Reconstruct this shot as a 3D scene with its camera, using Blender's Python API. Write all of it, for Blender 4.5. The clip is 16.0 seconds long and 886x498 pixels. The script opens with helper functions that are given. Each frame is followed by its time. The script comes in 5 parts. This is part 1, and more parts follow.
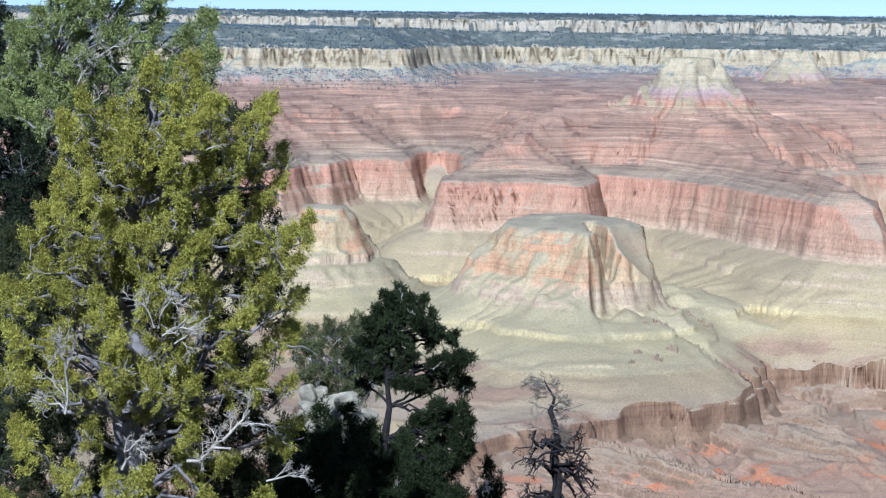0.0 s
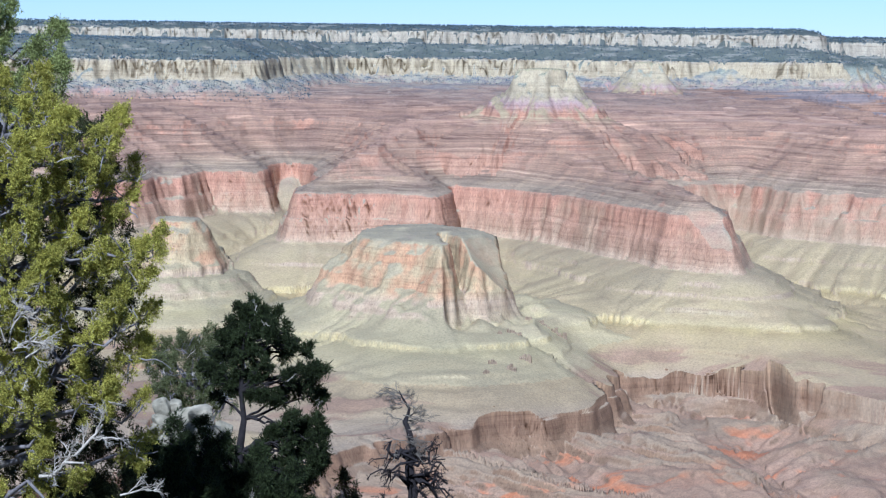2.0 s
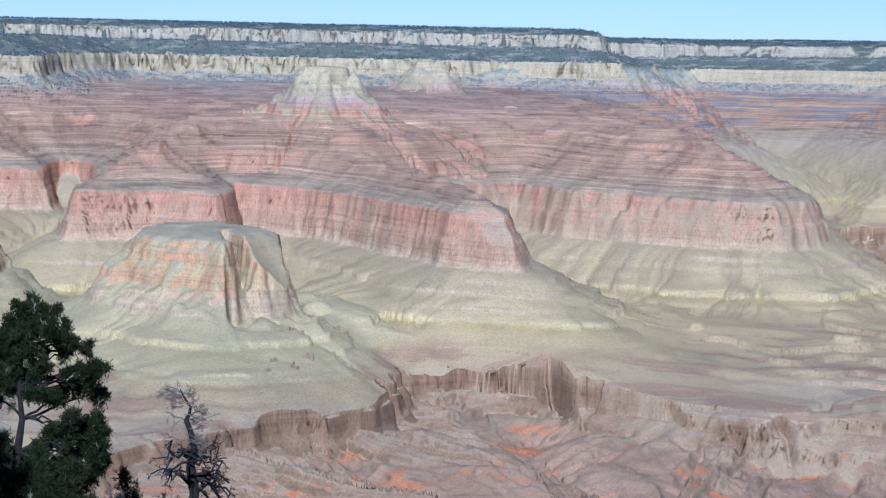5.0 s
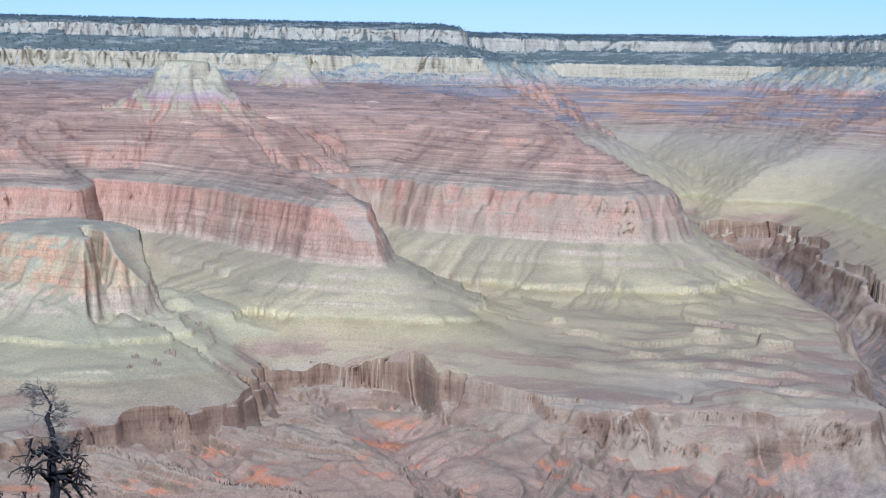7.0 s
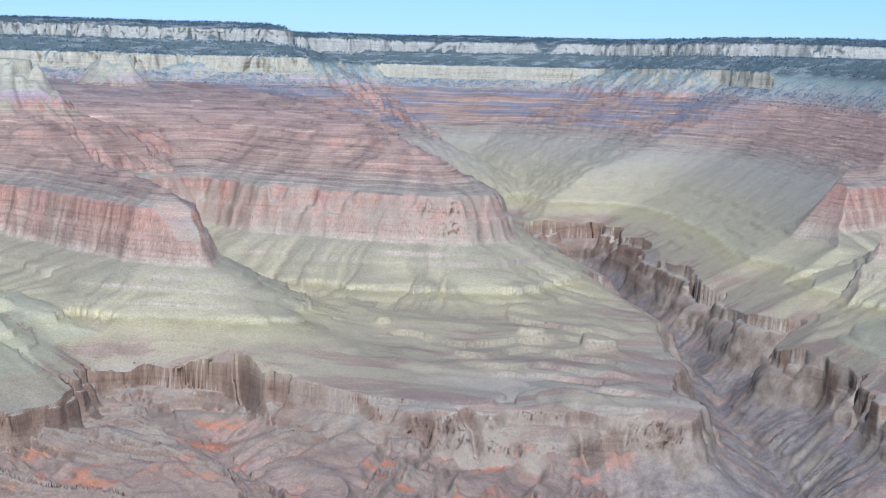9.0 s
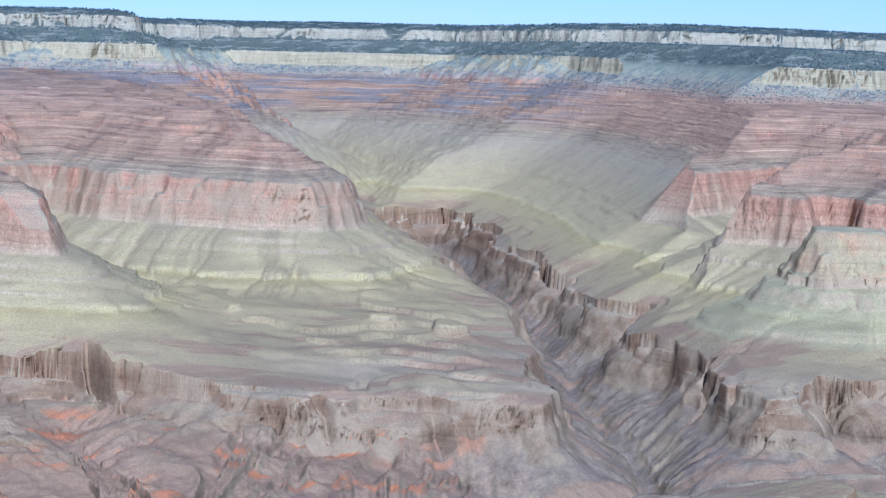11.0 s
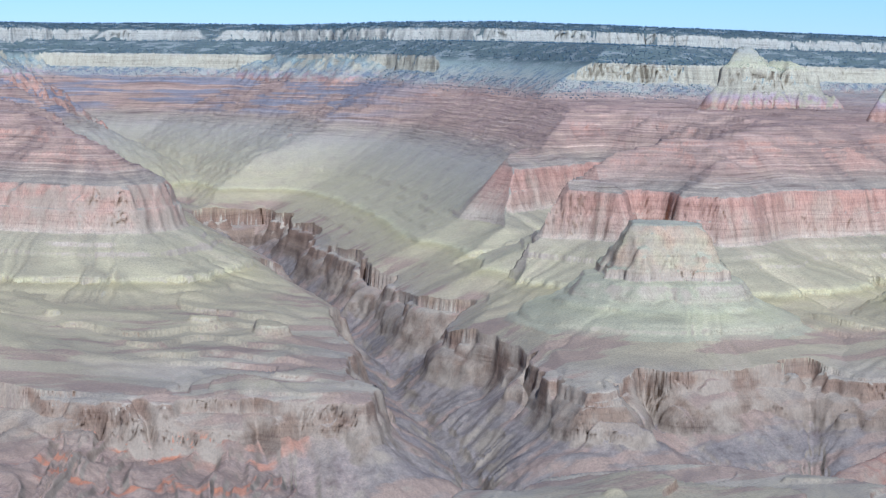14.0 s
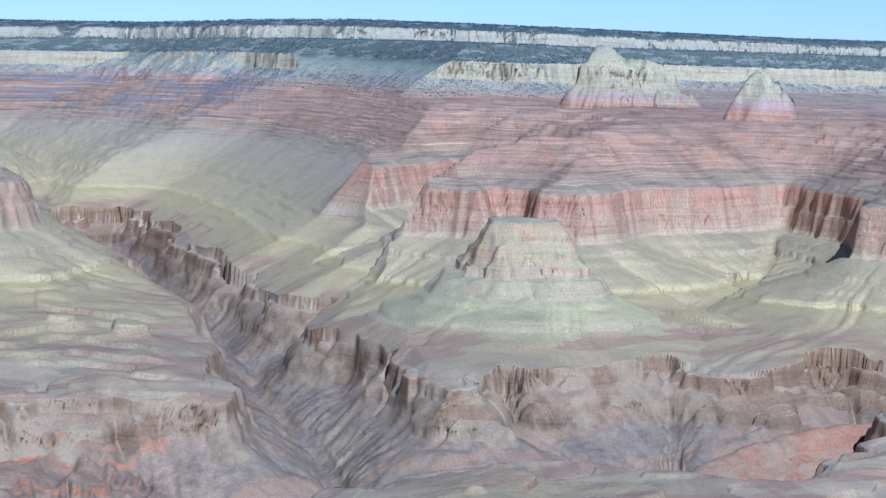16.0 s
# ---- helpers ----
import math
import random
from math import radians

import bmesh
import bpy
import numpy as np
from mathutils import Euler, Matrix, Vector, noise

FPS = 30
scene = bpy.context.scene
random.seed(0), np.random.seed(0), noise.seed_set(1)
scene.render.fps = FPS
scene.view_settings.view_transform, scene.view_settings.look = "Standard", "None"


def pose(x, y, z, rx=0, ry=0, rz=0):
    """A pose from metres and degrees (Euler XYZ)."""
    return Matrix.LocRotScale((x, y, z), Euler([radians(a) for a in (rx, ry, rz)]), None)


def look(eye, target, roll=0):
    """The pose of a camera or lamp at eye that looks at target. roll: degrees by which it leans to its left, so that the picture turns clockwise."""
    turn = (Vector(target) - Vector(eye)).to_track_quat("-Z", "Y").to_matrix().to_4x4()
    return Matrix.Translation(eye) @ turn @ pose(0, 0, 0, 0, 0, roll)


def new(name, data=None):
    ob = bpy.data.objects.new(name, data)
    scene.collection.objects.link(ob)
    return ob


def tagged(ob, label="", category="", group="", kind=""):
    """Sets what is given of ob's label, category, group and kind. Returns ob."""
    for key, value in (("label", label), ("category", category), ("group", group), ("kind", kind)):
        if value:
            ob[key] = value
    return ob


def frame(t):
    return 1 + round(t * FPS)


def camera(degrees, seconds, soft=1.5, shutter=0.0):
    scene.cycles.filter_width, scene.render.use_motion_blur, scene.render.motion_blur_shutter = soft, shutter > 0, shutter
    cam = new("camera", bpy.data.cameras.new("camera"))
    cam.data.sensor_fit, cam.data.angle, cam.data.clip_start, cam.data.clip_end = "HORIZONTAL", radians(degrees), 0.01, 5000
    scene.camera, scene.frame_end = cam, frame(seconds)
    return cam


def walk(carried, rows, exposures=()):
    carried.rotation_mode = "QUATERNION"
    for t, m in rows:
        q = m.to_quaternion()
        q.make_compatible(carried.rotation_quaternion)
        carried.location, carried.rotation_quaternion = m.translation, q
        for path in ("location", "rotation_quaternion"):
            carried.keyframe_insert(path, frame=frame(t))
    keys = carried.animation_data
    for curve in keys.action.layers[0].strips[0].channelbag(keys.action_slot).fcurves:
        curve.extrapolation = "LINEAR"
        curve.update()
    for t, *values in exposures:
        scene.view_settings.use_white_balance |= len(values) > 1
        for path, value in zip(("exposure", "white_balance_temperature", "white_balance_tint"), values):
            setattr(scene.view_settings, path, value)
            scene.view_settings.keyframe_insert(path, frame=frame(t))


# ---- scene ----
# Camera: stands on the rim and turns to its right.
EYE = 1.6
STAND = (0.07, 0.05, EYE)
cam = camera(21.89, 16.0, soft=1.2)
# seconds, degrees turned to the right, degrees up, roll
TURNS = [
    (0.0, -0.000, -4.530, 0.500),
    (0.5, 1.075, -4.326, 0.570),
    (1.0, 1.929, -4.181, 0.272),
    (1.5, 2.733, -4.239, 0.294),
    (2.0, 3.658, -4.223, 0.438),
    (2.5, 4.495, -4.154, 0.310),
    (3.0, 5.388, -4.072, 0.550),
    (3.5, 6.364, -4.082, 0.614),
    (6.0, 10.837, -4.300, 0.863),
    (6.5, 11.700, -4.328, 0.749),
    (7.0, 12.567, -4.297, 0.854),
    (7.5, 13.460, -4.261, 0.842),
    (8.0, 14.644, -4.131, 0.852),
    (8.5, 15.777, -4.132, 1.078),
    (9.0, 16.949, -4.210, 1.268),
    (9.5, 17.966, -4.234, 1.099),
    (12.0, 22.189, -4.577, 1.311),
    (12.5, 22.849, -4.531, 1.142),
    (13.0, 23.603, -4.377, 0.744),
    (13.5, 24.425, -4.324, 0.521),
    (14.0, 25.200, -4.442, 0.457),
    (14.5, 25.962, -4.580, 0.386),
    (15.0, 26.768, -4.634, 0.354),
    (15.5, 27.644, -4.503, 0.456),
    (16.0, 28.707, -4.463, 0.593),
]


def turned(yaw, pitch, roll):
    way = Vector((math.sin(radians(yaw)) * math.cos(radians(pitch)), math.cos(radians(yaw)) * math.cos(radians(pitch)), math.sin(radians(pitch))))
    return look(STAND, Vector(STAND) + way, roll)


walk(cam, [(t, turned(yaw, pitch, roll)) for t, yaw, pitch, roll in TURNS], exposures=[(0.0, 0.65, 4350, 16), (3.5, 0.46, 4250, 18), (7.0, 0.39, 4150, 17), (9.5, 0.41, 4060, 15), (16.0, 0.42, 4040, 15)])

# Daylight: a clear morning, the sun behind the camera.
SUN_AZ, SUN_EL = 193.0, 38.0
world = bpy.data.worlds.new("sky")
scene.world = world
world.use_nodes = True
wn = world.node_tree.nodes
sky = wn.new("ShaderNodeTexSky")
sky.sky_type = "NISHITA"
sky.sun_disc = False
sky.sun_elevation = radians(SUN_EL)
sky.sun_rotation = radians(SUN_AZ - 180)
sky.altitude = 2100
sky.air_density, sky.dust_density, sky.ozone_density = 1.0, 0.6, 1.5
wn["Background"].inputs["Strength"].default_value = 0.050
world.node_tree.links.new(sky.outputs[0], wn["Background"].inputs["Color"])
sun = new("sun", bpy.data.lights.new("sun", "SUN"))
sun.data.energy, sun.data.angle, sun.data.color = 4.9, radians(0.53), (1.0, 0.95, 0.87)
sun.matrix_world = look(Vector((math.sin(radians(SUN_AZ)) * math.cos(radians(SUN_EL)), math.cos(radians(SUN_AZ)) * math.cos(radians(SUN_EL)), math.sin(radians(SUN_EL)))) * 300, (0, 0, 0))


# ---- materials ----
def material(name, rough=0.9):
    m = bpy.data.materials.new(name)
    m.use_nodes = True
    nt = m.node_tree
    b = nt.nodes["Principled BSDF"]
    b.inputs["Roughness"].default_value = rough
    b.inputs["Specular IOR Level"].default_value = 0.15
    return m, nt, b


def node(nt, kind, **values):
    n = nt.nodes.new("ShaderNode" + kind)
    for key, v in values.items():
        n.inputs[key.replace("_", " ")].default_value = v
    return n


def math_node(nt, op, a, b=None):
    n = nt.nodes.new("ShaderNodeMath")
    n.operation = op
    for k, v in enumerate((a, b)):
        if v is None:
            continue
        if isinstance(v, (int, float)):
            n.inputs[k].default_value = v
        else:
            nt.links.new(v, n.inputs[k])
    return n.outputs[0]


def ramp(nt, fac, stops, mode="LINEAR"):
    n = nt.nodes.new("ShaderNodeValToRGB")
    n.color_ramp.interpolation = mode
    while len(n.color_ramp.elements) < len(stops):
        n.color_ramp.elements.new(1.0)
    for e, (pos, col) in zip(n.color_ramp.elements, stops):
        e.position = pos
        e.color = (*col, 1.0)
    nt.links.new(fac, n.inputs[0])
    return n.outputs[0]


def mix(nt, fac, a, b, mode="MIX"):
    n = nt.nodes.new("ShaderNodeMix")
    n.data_type, n.blend_type = "RGBA", mode
    for k, v in ((0, fac), (6, a), (7, b)):
        if isinstance(v, (int, float)):
            n.inputs[k].default_value = v
        elif isinstance(v, tuple):
            n.inputs[k].default_value = (*v, 1.0)
        else:
            nt.links.new(v, n.inputs[k])
    return n.outputs[2]


def noise_at(nt, co, scale, stretch=(1, 1, 1), detail=4.0, rough=0.55):
    m = nt.nodes.new("ShaderNodeMapping")
    m.inputs["Scale"].default_value = stretch
    nt.links.new(co, m.inputs["Vector"])
    n = node(nt, "TexNoise", Scale=scale, Detail=detail, Roughness=rough)
    nt.links.new(m.outputs[0], n.inputs["Vector"])
    return n.outputs["Fac"]


SATURATION = 1.08
KM = 250.0     # metres of the model for a kilometre of canyon


def step_between(nt, v, lo, hi):
    n = nt.nodes.new("ShaderNodeMapRange")
    n.interpolation_type = "SMOOTHSTEP"
    n.inputs["From Min"].default_value, n.inputs["From Max"].default_value = lo, hi
    nt.links.new(v, n.inputs["Value"])
    return n.outputs["Result"]


def canyon_material(name="canyon_rock", buff=0.0, wooded=True, stain=(0.43, 0.25, 0.125), bloom=None):
    """Banded sedimentary rock: colour follows the bed, cliffs bare, benches covered with scree and scrub."""
    m, nt, b = material(name, 0.95)
    L = nt.links
    geo = nt.nodes.new("ShaderNodeNewGeometry")
    pos = geo.outputs["Position"]
    sep = nt.nodes.new("ShaderNodeSeparateXYZ")
    L.new(pos, sep.inputs[0])
    nor = nt.nodes.new("ShaderNodeSeparateXYZ")
    L.new(geo.outputs["Normal"], nor.inputs[0])
    X, Y, Z = sep.outputs
    # height of the bed, with the gentle dip of the layers taken out, in kilometres
    dip = math_node(nt, "MULTIPLY", math_node(nt, "SUBTRACT", math_node(nt, "MINIMUM", math_node(nt, "DIVIDE", Y, KM), 14.0), 7.0), 0.019)
    dip = math_node(nt, "SUBTRACT", dip, math_node(nt, "MULTIPLY", math_node(nt, "DIVIDE", X, KM), 0.004))
    dip = math_node(nt, "SUBTRACT", dip, math_node(nt, "MULTIPLY", math_node(nt, "MAXIMUM", math_node(nt, "SUBTRACT", math_node(nt, "DIVIDE", X, KM), 6.0), 0.0), 0.010))
    bed = math_node(nt, "ADD", math_node(nt, "DIVIDE", math_node(nt, "SUBTRACT", Z, EYE), KM), 2.1)
    bed = math_node(nt, "SUBTRACT", bed, dip)
    big = noise_at(nt, pos, 0.012, detail=5)
    bed = math_node(nt, "ADD", bed, math_node(nt, "MULTIPLY", math_node(nt, "SUBTRACT", big, 0.5), 0.03))
    h = math_node(nt, "DIVIDE", math_node(nt, "SUBTRACT", bed, 0.7), 1.7)
    k = lambda e: (e - 0.7) / 1.7
    jag = noise_at(nt, pos, 1.0, (0.16, 0.16, 0.02), detail=4, rough=0.6)
    level = nt.nodes.new("ShaderNodeCombineXYZ")
    for socket, v in zip(level.inputs, (X, Y, math_node(nt, "MULTIPLY", bed, KM))):
        L.new(v, socket)
    level = level.outputs[0]
    hj = math_node(nt, "ADD", h, math_node(nt, "MULTIPLY", math_node(nt, "SUBTRACT", jag, 0.5), 0.045))
    cliff = ramp(nt, hj, [
        (k(0.72), (0.131, 0.098, 0.0595)), (k(0.98), (0.158, 0.115, 0.068)), (k(1.05), (0.173, 0.116, 0.0664)), (k(1.09), (0.21, 0.138, 0.0764)), (k(1.15), (0.2, 0.124, 0.0687)),
        (k(1.19), (0.21, 0.132, 0.071)), (k(1.235), (0.273, 0.185, 0.0957)), (k(1.26), (0.362, 0.29, 0.155)), (k(1.29), (0.378, 0.302, 0.158)), (k(1.315), (0.43, 0.34, 0.156)), (k(1.34), (0.373, 0.295, 0.159)), (k(1.40), (0.376, 0.28, 0.168)),
        (k(1.45), (0.417, 0.31, 0.184)), (k(1.50), (0.371, 0.24, 0.142)), (k(1.62), (0.386, 0.212, 0.126)), (k(1.66), (0.33, 0.206, 0.124)),
        (k(1.80), (0.35, 0.199, 0.118)), (k(1.92), (0.35, 0.202, 0.12)), (k(1.965), (0.33, 0.235, 0.185)), (k(1.99), (0.352, 0.285, 0.165)), (k(2.09), (0.388, 0.315, 0.182)),
        (k(2.12), (0.31, 0.265, 0.185) if wooded else (0.40, 0.325, 0.172)), (k(2.20), (0.32, 0.272, 0.18)), (k(2.285), (0.37, 0.312, 0.20)), (k(2.30), (0.12, 0.125, 0.105))])
    bench = ramp(nt, h, [
        (k(0.74), (0.179, 0.136, 0.088)), (k(0.98), (0.226, 0.165, 0.105)), (k(1.08), (0.294, 0.205, 0.12)), (k(1.17), (0.359, 0.266, 0.158)), (k(1.20), (0.349, 0.256, 0.138)), (k(1.285), (0.391, 0.29, 0.144)), (k(1.308), (0.379, 0.284, 0.127)), (k(1.318), (0.464, 0.36, 0.176)), (k(1.332), (0.401, 0.303, 0.156)),
        (k(1.40), (0.38, 0.288, 0.149)), (k(1.60), (0.34, 0.262, 0.162)), (k(1.66), (0.295, 0.218, 0.133)), (k(1.72), (0.315, 0.204, 0.124)), (k(1.90), (0.325, 0.208, 0.13)), (k(1.98), (0.3, 0.23, 0.159)), (k(2.02), (0.33, 0.295, 0.194)), (k(2.06), (0.26, 0.25, 0.172)),
        (k(2.10), (0.105, 0.108, 0.08) if wooded else (0.40, 0.33, 0.172)), (k(2.2), (0.12, 0.12, 0.09) if wooded else (0.38, 0.305, 0.165)), (k(2.27), (0.105, 0.105, 0.078) if wooded else (0.38, 0.315, 0.17)), (k(2.34), (0.055, 0.065, 0.055))])
    # the red cliff is washed with cream in places
    wash = math_node(nt, "MULTIPLY", step_between(nt, noise_at(nt, pos, 0.022, (1, 1, 0.6), detail=6, rough=0.6), 0.50, 0.64), math_node(nt, "SUBTRACT", 1.0, step_between(nt, bed, 1.60, 1.66)))
    wash = math_node(nt, "MULTIPLY", wash, step_between(nt, bed, 1.38, 1.44))
    cliff = mix(nt, math_node(nt, "MULTIPLY", wash, 0.5), cliff, (0.38, 0.285, 0.165))
    # to the east the floor is dark crystalline rock, to the west red shale
    east = step_between(nt, math_node(nt, "ADD", math_node(nt, "DIVIDE", X, KM), math_node(nt, "MULTIPLY", big, 0.8)), 2.5, 3.1)
    deep = math_node(nt, "SUBTRACT", 1.0, step_between(nt, bed, 1.04, 1.09))
    shale = math_node(nt, "MULTIPLY", deep, math_node(nt, "SUBTRACT", 1.0, east))
    bench = mix(nt, math_node(nt, "MULTIPLY", shale, 0.7), bench, (0.30, 0.19, 0.115))
    bench = mix(nt, math_node(nt, "MULTIPLY", math_node(nt, "MULTIPLY", deep, east), 0.6), bench, (0.225, 0.168, 0.115))
    if buff:
        blot = step_between(nt, noise_at(nt, pos, 0.03, detail=4), 0.42, 0.62)
        cliff = mix(nt, math_node(nt, "MULTIPLY", step_between(nt, bed, 1.41, 1.45), buff), cliff, mix(nt, blot, (0.39, 0.31, 0.155), stain))
        bench = mix(nt, buff * 0.6, bench, (0.38, 0.32, 0.172))
    if bloom:
        cliff, bench = mix(nt, 0.85, cliff, bloom), mix(nt, 0.7, bench, bloom)
    # thin beds, stains that run down the walls, and patches of scree
    beds = noise_at(nt, level, 1.0, (0.010, 0.010, 0.34), detail=7, rough=0.72)
    runs = noise_at(nt, pos, 1.0, (0.11, 0.11, 0.012), detail=5, rough=0.65)
    cliff = mix(nt, 0.65, cliff, ramp(nt, beds, [(0.28, (0.5, 0.45, 0.44)), (0.48, (1.0, 1.0, 1.0)), (0.68, (1.22, 1.2, 1.16))]), "MULTIPLY")
    cliff = mix(nt, 0.55, cliff, ramp(nt, runs, [(0.3, (0.74, 0.69, 0.68)), (0.53, (1.02, 1.0, 1.0)), (0.70, (1.12, 1.12, 1.10))]), "MULTIPLY")
    cracks = noise_at(nt, pos, 1.0, (0.38, 0.38, 0.03), detail=4, rough=0.7)
    cliff = mix(nt, 0.6, cliff, ramp(nt, cracks, [(0.30, (0.78, 0.76, 0.76)), (0.46, (1.0, 1.0, 1.0)), (0.7, (1.12, 1.12, 1.12))]), "MULTIPLY")
    streaks = noise_at(nt, pos, 1.0, (0.95, 0.95, 0.045), detail=3, rough=0.6)
    cliff = mix(nt, 0.75, cliff, ramp(nt, streaks, [(0.30, (0.60, 0.57, 0.57)), (0.45, (0.98, 0.98, 0.98)), (0.66, (1.16, 1.15, 1.12))]), "MULTIPLY")
    patch = noise_at(nt, pos, 0.035, detail=8, rough=0.6)
    # west of the side canyon the cliff pales to buff
    paler = math_node(nt, "MULTIPLY", step_between(nt, X, 1.30 * KM, 1.75 * KM), math_node(nt, "SUBTRACT", 1.0, step_between(nt, X, 4.0 * KM, 4.4 * KM)))
    paler = math_node(nt, "MULTIPLY", paler, math_node(nt, "SUBTRACT", 1.0, step_between(nt, bed, 1.63, 1.68)))
    cliff = mix(nt, math_node(nt, "MULTIPLY", math_node(nt, "MULTIPLY", paler, step_between(nt, patch, 0.36, 0.60)), 0.75), cliff, (0.335, 0.245, 0.142))
    bench = mix(nt, 0.8, bench, ramp(nt, patch, [(0.3, (0.78, 0.76, 0.78)), (0.52, (1.0, 1.0, 1.0)), (0.72, (1.12, 1.11, 1.06))]), "MULTIPLY")
    ledgy = math_node(nt, "ADD", math_node(nt, "MULTIPLY", math_node(nt, "MULTIPLY", step_between(nt, bed, 1.55, 1.66), math_node(nt, "SUBTRACT", 1.0, step_between(nt, bed, 1.93, 2.0))), 0.85), 0.12)
    bench = mix(nt, ledgy, bench, ramp(nt, beds, [(0.32, (0.55, 0.49, 0.50)), (0.48, (0.98, 0.96, 0.96)), (0.60, (1.12, 1.08, 1.06)), (0.68, (1.7, 1.65, 1.6))]), "MULTIPLY")
    bench = mix(nt, math_node(nt, "MULTIPLY", deep, 0.9), bench, ramp(nt, runs, [(0.3, (0.68, 0.64, 0.64)), (0.5, (1.0, 1.0, 1.0)), (0.68, (1.25, 1.22, 1.2))]), "MULTIPLY")
    # red mudstone showing through below the platform
    red = math_node(nt, "MULTIPLY", step_between(nt, noise_at(nt, pos, 0.02, (1.0, 1.6, 1.0), detail=3), 0.53, 0.61), math_node(nt, "SUBTRACT", 1.0, step_between(nt, bed, 1.06, 1.10)))
    red = math_node(nt, "MULTIPLY", math_node(nt, "MULTIPLY", red, step_between(nt, bed, 0.96, 1.0)), math_node(nt, "SUBTRACT", 1.0, east))
    bench = mix(nt, math_node(nt, "MULTIPLY", red, 0.85), bench, (0.42, 0.175, 0.085))
    mud = step_between(nt, noise_at(nt, pos, 0.016, (0.5, 1.6, 1.0), detail=5), 0.50, 0.57)
    mud = math_node(nt, "MULTIPLY", mud, math_node(nt, "SUBTRACT", 1.0, step_between(nt, bed, 1.235, 1.265)))
    bench = mix(nt, math_node(nt, "MULTIPLY", mud, 0.85), bench, (0.29, 0.185, 0.11))
    # scree chutes and scrubby ribs that run down the slopes
    chute = nt.nodes.new("ShaderNodeAttribute")
    chute.attribute_name = "chute"
    run_down = math_node(nt, "ADD", math_node(nt, "MULTIPLY", chute.outputs["Fac"], 0.5), math_node(nt, "ADD", math_node(nt, "MULTIPLY", math_node(nt, "SUBTRACT", patch, 0.5), 0.8), 0.5))
    bench = mix(nt, 0.8, bench, ramp(nt, run_down, [(0.2, (1.14, 1.13, 1.10)), (0.42, (1.03, 1.03, 1.02)), (0.58, (0.96, 0.97, 0.93)), (0.85, (0.74, 0.75, 0.76))]), "MULTIPLY")
    # dark woods under the white cliffs
    wood = math_node(nt, "MULTIPLY", step_between(nt, bed, 1.93, 1.98), math_node(nt, "SUBTRACT", 1.0, step_between(nt, bed, 2.03, 2.07)))
    wood = math_node(nt, "MULTIPLY", wood, step_between(nt, noise_at(nt, pos, 0.06, (1, 1, 0.5), detail=6, rough=0.65), 0.47, 0.56))
    bench = mix(nt, math_node(nt, "MULTIPLY", wood, 0.75 if wooded else 0.2), bench, (0.12, 0.135, 0.125))
    far_up = math_node(nt, "MULTIPLY", step_between(nt, Y, 12.2 * KM, 13.6 * KM), math_node(nt, "SUBTRACT", 1.0, step_between(nt, bed, 1.97, 2.02)))
    far_up = math_node(nt, "MULTIPLY", math_node(nt, "MULTIPLY", far_up, step_between(nt, bed, 1.66, 1.74)), step_between(nt, noise_at(nt, level, 1.0, (0.006, 0.006, 0.10), detail=6, rough=0.6), 0.46, 0.56))
    bench = mix(nt, math_node(nt, "MULTIPLY", far_up, 0.6 if wooded else 0.0), bench, (0.15, 0.15, 0.14))
    # pale scree shed from the white cliffs, in streaks
    shed = math_node(nt, "MULTIPLY", step_between(nt, bed, 1.915, 1.965) if wooded else step_between(nt, bed, 1.86, 1.92), math_node(nt, "SUBTRACT", 1.0, step_between(nt, bed, 2.0, 2.06)))
    shed = math_node(nt, "MULTIPLY", shed, step_between(nt, noise_at(nt, pos, 0.09, (1, 1, 0.35), detail=6, rough=0.65), 0.44 if wooded else 0.36, 0.56 if wooded else 0.52))
    bench = mix(nt, math_node(nt, "MULTIPLY", shed, 0.8), bench, (0.33, 0.282, 0.18) if wooded else (0.335, 0.262, 0.135))
    # thin hard beds in the red slopes, dark and cream lines that run on for kilometres
    lines = noise_at(nt, level, 1.0, (0.0035, 0.0035, 0.62), detail=3, rough=0.6)
    reds = math_node(nt, "MULTIPLY", math_node(nt, "MULTIPLY", step_between(nt, bed, 1.64, 1.68), math_node(nt, "SUBTRACT", 1.0, step_between(nt, bed, 1.92, 1.96))), 0.55)
    strata = ramp(nt, lines, [(0.36, (0.55, 0.50, 0.52)), (0.44, (0.95, 0.94, 0.94)), (0.56, (1.05, 1.04, 1.03)), (0.63, (1.45, 1.5, 1.5))])
    bench, cliff = mix(nt, reds, bench, strata, "MULTIPLY"), mix(nt, reds, cliff, strata, "MULTIPLY")
    fine = noise_at(nt, pos, 0.55, (1, 1, 0.6), detail=6, rough=0.75)
    grit = ramp(nt, fine, [(0.32, (0.62, 0.60, 0.60)), (0.5, (1.0, 1.0, 1.0)), (0.66, (1.32, 1.3, 1.27))])
    bench = mix(nt, 0.65, bench, grit, "MULTIPLY")
    cliff = mix(nt, 0.4, cliff, grit, "MULTIPLY")
    # pale ledges that show through the woods high on the rim
    ledge = math_node(nt, "MULTIPLY", step_between(nt, noise_at(nt, pos, 0.05, (0.5, 0.5, 2.6), detail=5, rough=0.65), 0.51, 0.60), step_between(nt, bed, 2.05, 2.10))
    bench = mix(nt, math_node(nt, "MULTIPLY", ledge, 0.55), bench, (0.31, 0.275, 0.195))
    # scrub: dark dots on the benches, thicker high up
    scrub = nt.nodes.new("ShaderNodeTexVoronoi")
    scrub.inputs["Scale"].default_value = 0.62
    L.new(pos, scrub.inputs["Vector"])
